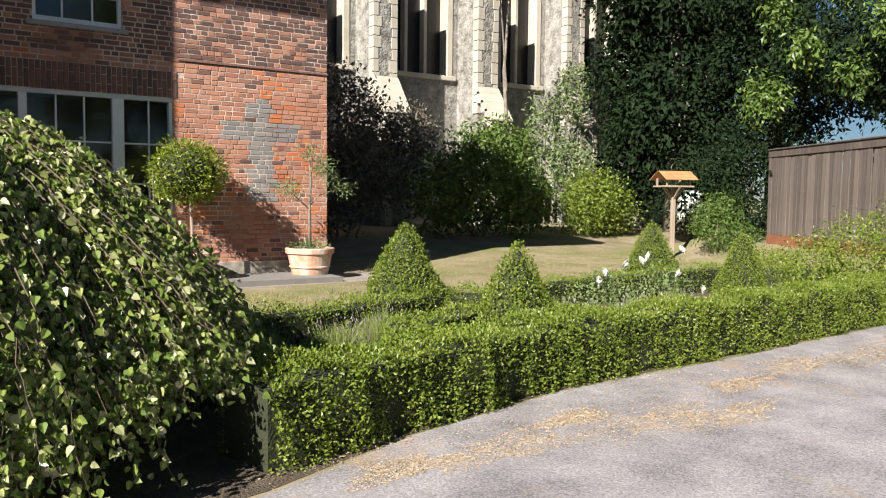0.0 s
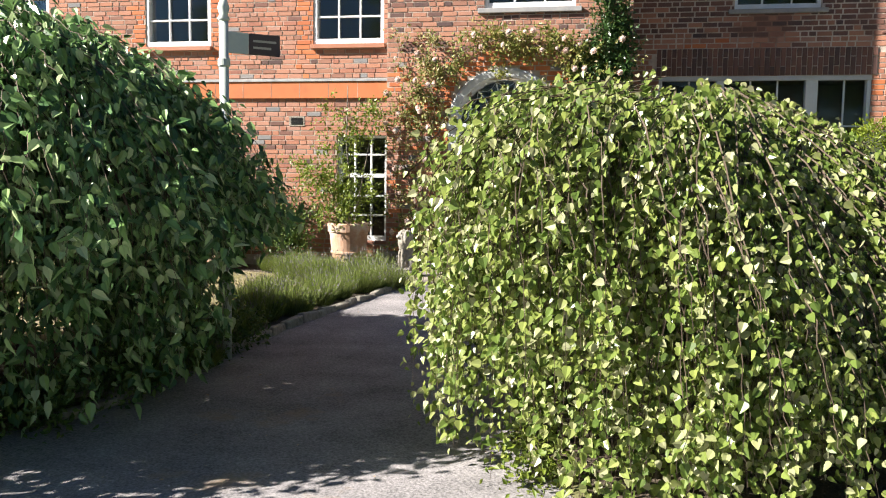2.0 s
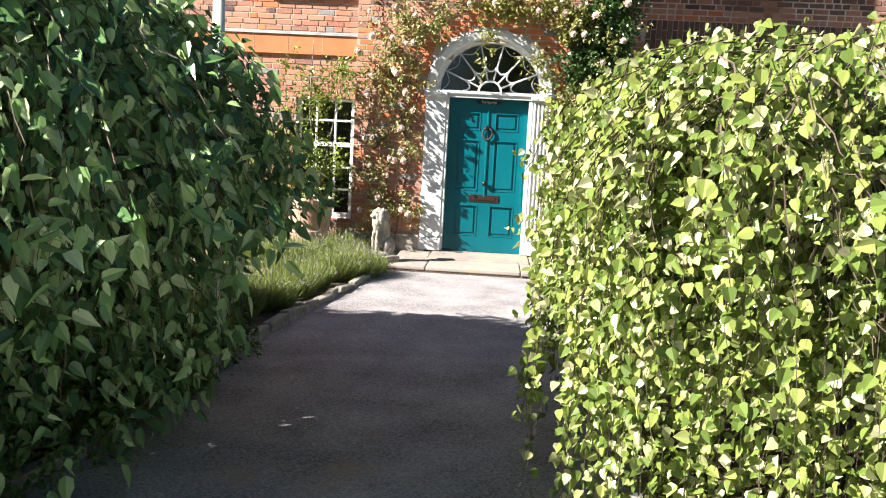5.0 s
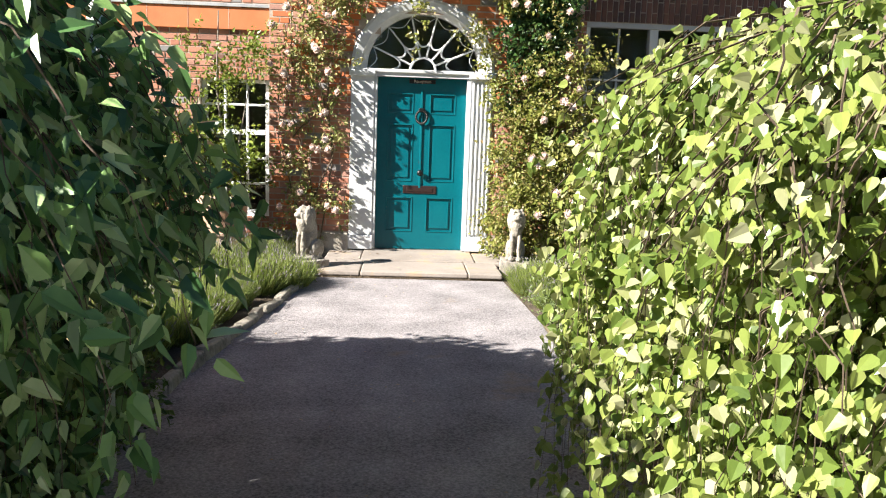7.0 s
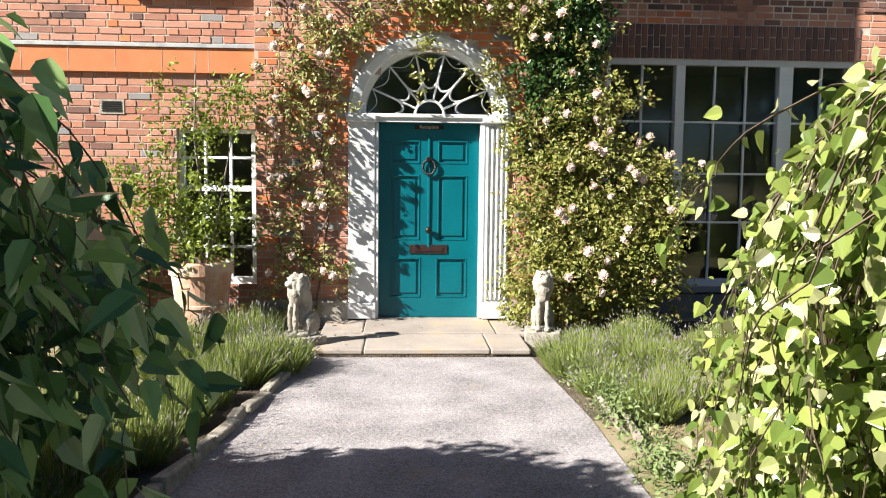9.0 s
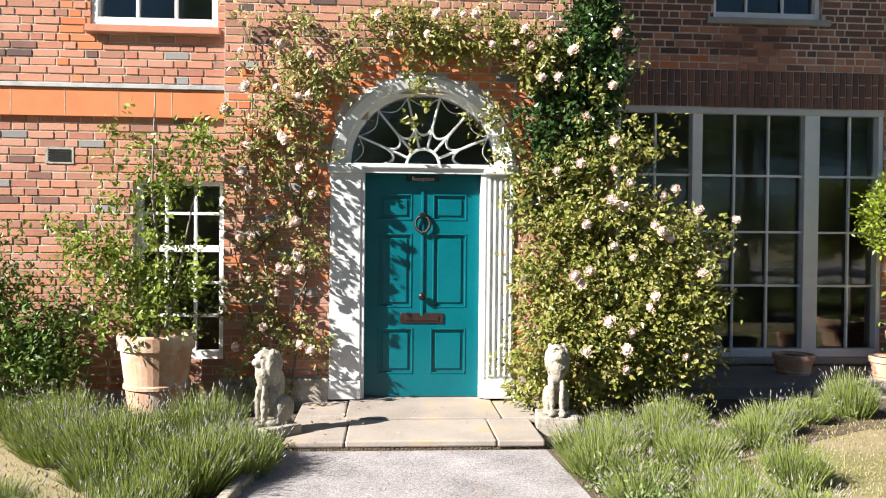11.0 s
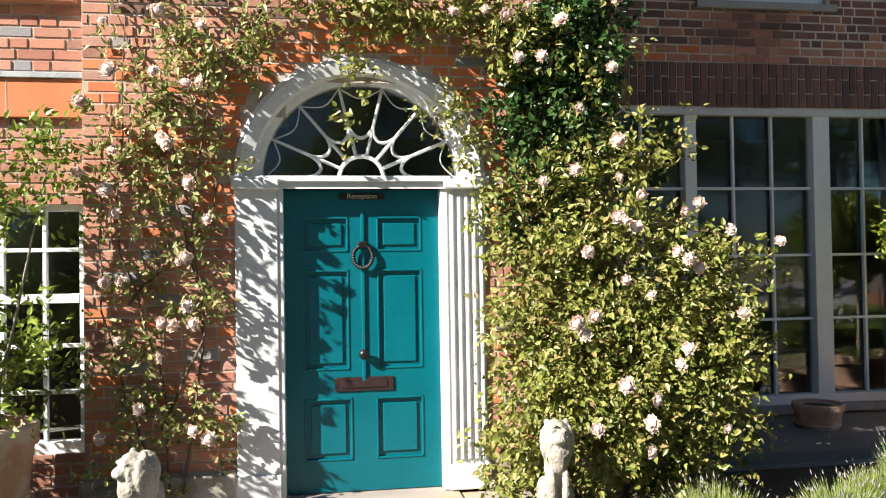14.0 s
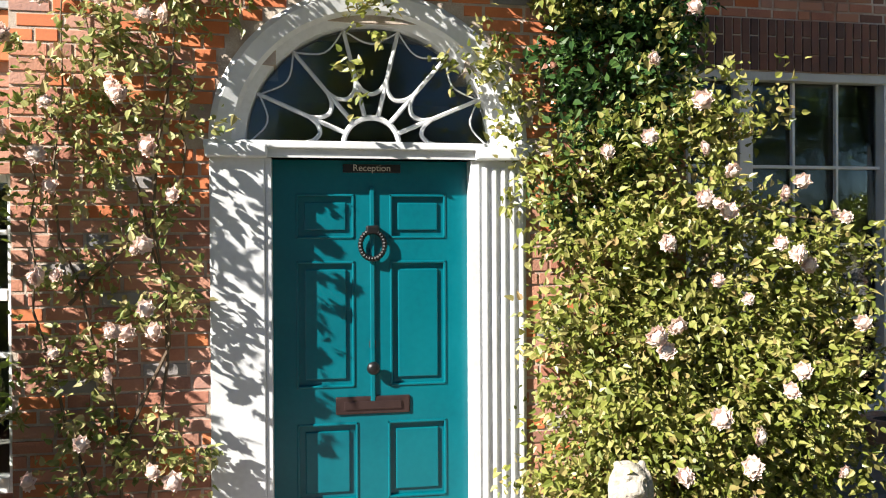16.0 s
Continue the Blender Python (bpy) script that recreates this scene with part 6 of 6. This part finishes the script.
# ---- neighbours, sign and small things ----
def far_house():
    h = thing("far_house", pose(37, -1.5, 0.4), "pale house with grey roof behind the trees", "house")
    part("wall", boxed(-4, 4, -3.5, 3.5, -0.5, 4.4), PLASTIC_WHITE, h)
    bm = bmesh.new()
    vs = [bm.verts.new(q) for q in ((-4.3, -3.9, 4.4), (4.3, -3.9, 4.4), (4.3, 3.9, 4.4), (-4.3, 3.9, 4.4), (-4.3, 0, 6.4), (4.3, 0, 6.4))]
    for q in ((0, 1, 5, 4), (2, 3, 4, 5), (0, 4, 3), (1, 2, 5), (3, 2, 1, 0)):
        bm.faces.new([vs[i] for i in q])
    bmesh.ops.recalc_face_normals(bm, faces=bm.faces)
    part("roof", bm, SIGN_BROWN, h)
    for y in (-2, 0.2):
        w = part("window", boxed(-4.03, -3.99, y, y + 1.0, 2.2, 3.5), DARK_GLASS, h)
        part("window_frame", boxed(-4.05, -4.032, y - 0.06, y + 1.06, 2.12, 2.2), WHITE, w)


far_house()
tank = thing("water_butt", pose(20.2, 3.0, 0.1) @ Matrix.Scale(1.25, 4), "white plastic water butt behind the bird table", "water butt")
part("body", lathe([(0.24, 0.6), (0.28, 0.63), (0.29, 0.95), (0.27, 1.28), (0.18, 1.32)], 24), PLASTIC_WHITE, tank, smooth=True)
part("stand", boxed(-0.28, 0.28, -0.28, 0.28, -0.05, 0.6, 0.01), WOOD_GREY, tank)


def signpost():
    s = thing("signpost", pose(-1.49, -5.98, 0), "pale painted signpost with brown finger boards", "signpost")
    v, f = tubes([[(0, 0, -0.1), (0, 0, 2.6)]], [(0.035, 0.035)], 14)
    link_mesh("post", v, f, SIGN_PAINT, s, smooth=True)
    part("finial", lathe([(0.034, 2.6), (0.048, 2.62), (0.03, 2.65), (0.045, 2.7), (0.03, 2.75), (0.008, 2.77)], 16), SIGN_PAINT, s, smooth=True)
    part("collar", lathe([(0.037, 2.26), (0.046, 2.27), (0.046, 2.32), (0.037, 2.33)], 16), SIGN_PAINT, s)
    b = part("finger_board", boxed(0.19, 0.43, -0.011, 0.011, 2.37, 2.53, 0.004), SIGN_BROWN, s)
    b.matrix_basis = pose(0, 0, 0, 0, 0, 38)
    for k in range(2):
        part("lettering", boxed(0.22, 0.40 - 0.04 * k, -0.0135, -0.0115, 2.465 - 0.05 * k, 2.482 - 0.05 * k), LETTER, b)
    c = part("finger_board", boxed(0.03, 0.186, -0.011, 0.011, 2.37, 2.53, 0.004), SIGN_PAINT, s, "pale end of a second board")
    c.matrix_basis = pose(0, 0, 0, 0, 0, 38)


signpost()


def white_roses():
    rng = rng_of(131)
    t = thing("white_rose", pose(9.0, -4.9, float(land(9, -4.9))), "straggling white rose in the bed", "rose")
    v, f = blob_leaves(rng, [((0, 0, 0.3), (0.8, 0.5, 0.35), 900), ((1.2, 0.1, 0.35), (0.6, 0.4, 0.35), 600)], 0.05, shell=0.2)
    link_mesh("leaves", v, f, LEAF_GREY, t)
    src = None
    for x, y, z in ((-0.4, -0.3, 0.62), (0.1, -0.4, 0.75), (0.25, -0.35, 0.8), (0.95, -0.3, 0.85), (1.0, -0.2, 0.55), (0.15, -0.1, 0.7), (1.2, -0.45, 0.35), (-0.3, -0.1, 0.5)):
        if src is None:
            v, f = rose_flower(rng)
            src = link_mesh("flower", v * 1.4, f, PETAL_WHITE, t)
            ob = src
        else:
            ob = new("flower", src.data)
            ob.parent = t
        ob.matrix_basis = pose(x, y, z, rng.normal(-30, 15), rng.uniform(0, 360), rng.normal(15, 20))


white_roses()


def scattered(name, label, mat, n, area, size, seed, z=0.012, flat=True, kind="stuff", drifts=0, spread=0):
    rng = rng_of(seed)
    p = np.stack([rng.uniform(area[0], area[1], n), rng.uniform(area[2], area[3], n), np.full(n, z)], 1)
    if spread:
        w = rng.uniform(0, 2 * math.pi, n)
        q = spread * np.sqrt(rng.random(n)) * (1 + 0.3 * np.sin(3 * w + seed) + 0.2 * np.sin(7 * w))
        p[:, 0] += q * np.cos(w) * 1.5
        p[:, 1] += q * np.sin(w) * 0.55 + q * np.cos(w) * 0.12
    if drifts:
        c = np.stack([rng.uniform(area[0], area[1], drifts), rng.uniform(area[2], area[3], drifts)], 1)
        k = rng.integers(0, drifts, n)
        p[:, :2] = c[k] + rng.normal(0, 1, (n, 2)) * np.array((0.30, 0.12)) * (0.4 + 1.2 * rng.random((drifts, 1)))[k]
    p[:, 2] += land(p[:, 0], p[:, 1])
    a = rng.normal(size=(n, 3)) * np.array((1, 1, 0.12 if flat else 1))
    nn = rng.normal(0, 0.25, (n, 3)) + np.array((0, 0, 1))
    s = size * rng.uniform(0.4, 1.3, n)
    v, f = leaf_mesh(p, a, nn, s, s * 0.55, fold=0.12)
    tagged(link_mesh(name, v, f, mat), label, "leaf litter", kind=kind)


scattered("leaf_litter", "dry brown leaves and seeds drifted along the hedge", LITTER, 1800, (3.6, 11.5, -8.2, -7.3), 0.022, 141)
scattered("leaf_litter", "dry brown leaves and seeds on the drive", LITTER, 9000, (3.6, 12.5, -8.6, -7.5), 0.014, 142, drifts=26)
DRIFTS = ((4.05, -8.25, 0.22), (4.75, -8.27, 0.3), (5.5, -8.0, 0.2), (6.0, -8.32, 0.32), (6.6, -8.5, 0.28), (7.4, -7.95, 0.25), (8.6, -7.75, 0.35), (9.6, -7.9, 0.4), (11.0, -7.6, 0.45))
for i, (x, y, r) in enumerate(DRIFTS):
    scattered("leaf_litter", "beige drift of dry seeds on the drive", LITTER, 3000, (x - 0.01, x + 0.01, y - 0.01, y + 0.01), 0.016, 160 + i, 0.01, spread=r * 1.15)
scattered("leaf_litter", "sparse dry leaves on the path", LITTER, 160, (-1.4, 0.9, -8.5, -1.5), 0.022, 143)
scattered("leaf_litter", "fallen leaves on the doorstep", LITTER, 40, (-1.0, 0.8, -1.3, -0.1), 0.03, 144, 0.1)


def grass(area, n, seed, label, h=0.035):
    rng = rng_of(seed)
    p = np.stack([rng.uniform(area[0], area[1], n), rng.uniform(area[2], area[3], n), np.zeros(n)], 1)
    p[:, 2] = land(p[:, 0], p[:, 1])
    a = rng.normal(0, 0.5, (n, 3)) + np.array((0, 0, 0.9))
    v, f = leaf_mesh(p, a, rng.normal(size=(n, 3)), h * rng.uniform(0.4, 1.2, n), np.full(n, 0.006), fold=0.2)
    tagged(link_mesh("grass", v, f, GRASS), label, "grass", kind="stuff")


GRASS = material("dry_grass_blade", [(0.15, 0.14, 0.04), (0.27, 0.235, 0.085), (0.40, 0.34, 0.16), (0.50, 0.44, 0.26)], 0.8, 2, 40, 0, 0.003, island=0.7, through_light=0.2)
grass((-6.5, -2.0, -5.6, -0.9), 26000, 151, "short dry grass of the west lawn")
grass((1.2, 6.5, -5.6, -0.3), 30000, 152, "short dry grass beside the rose bed")
grass((6.5, 18, -3.2, 4.5), 26000, 153, "short dry grass of the east lawn", 0.045)
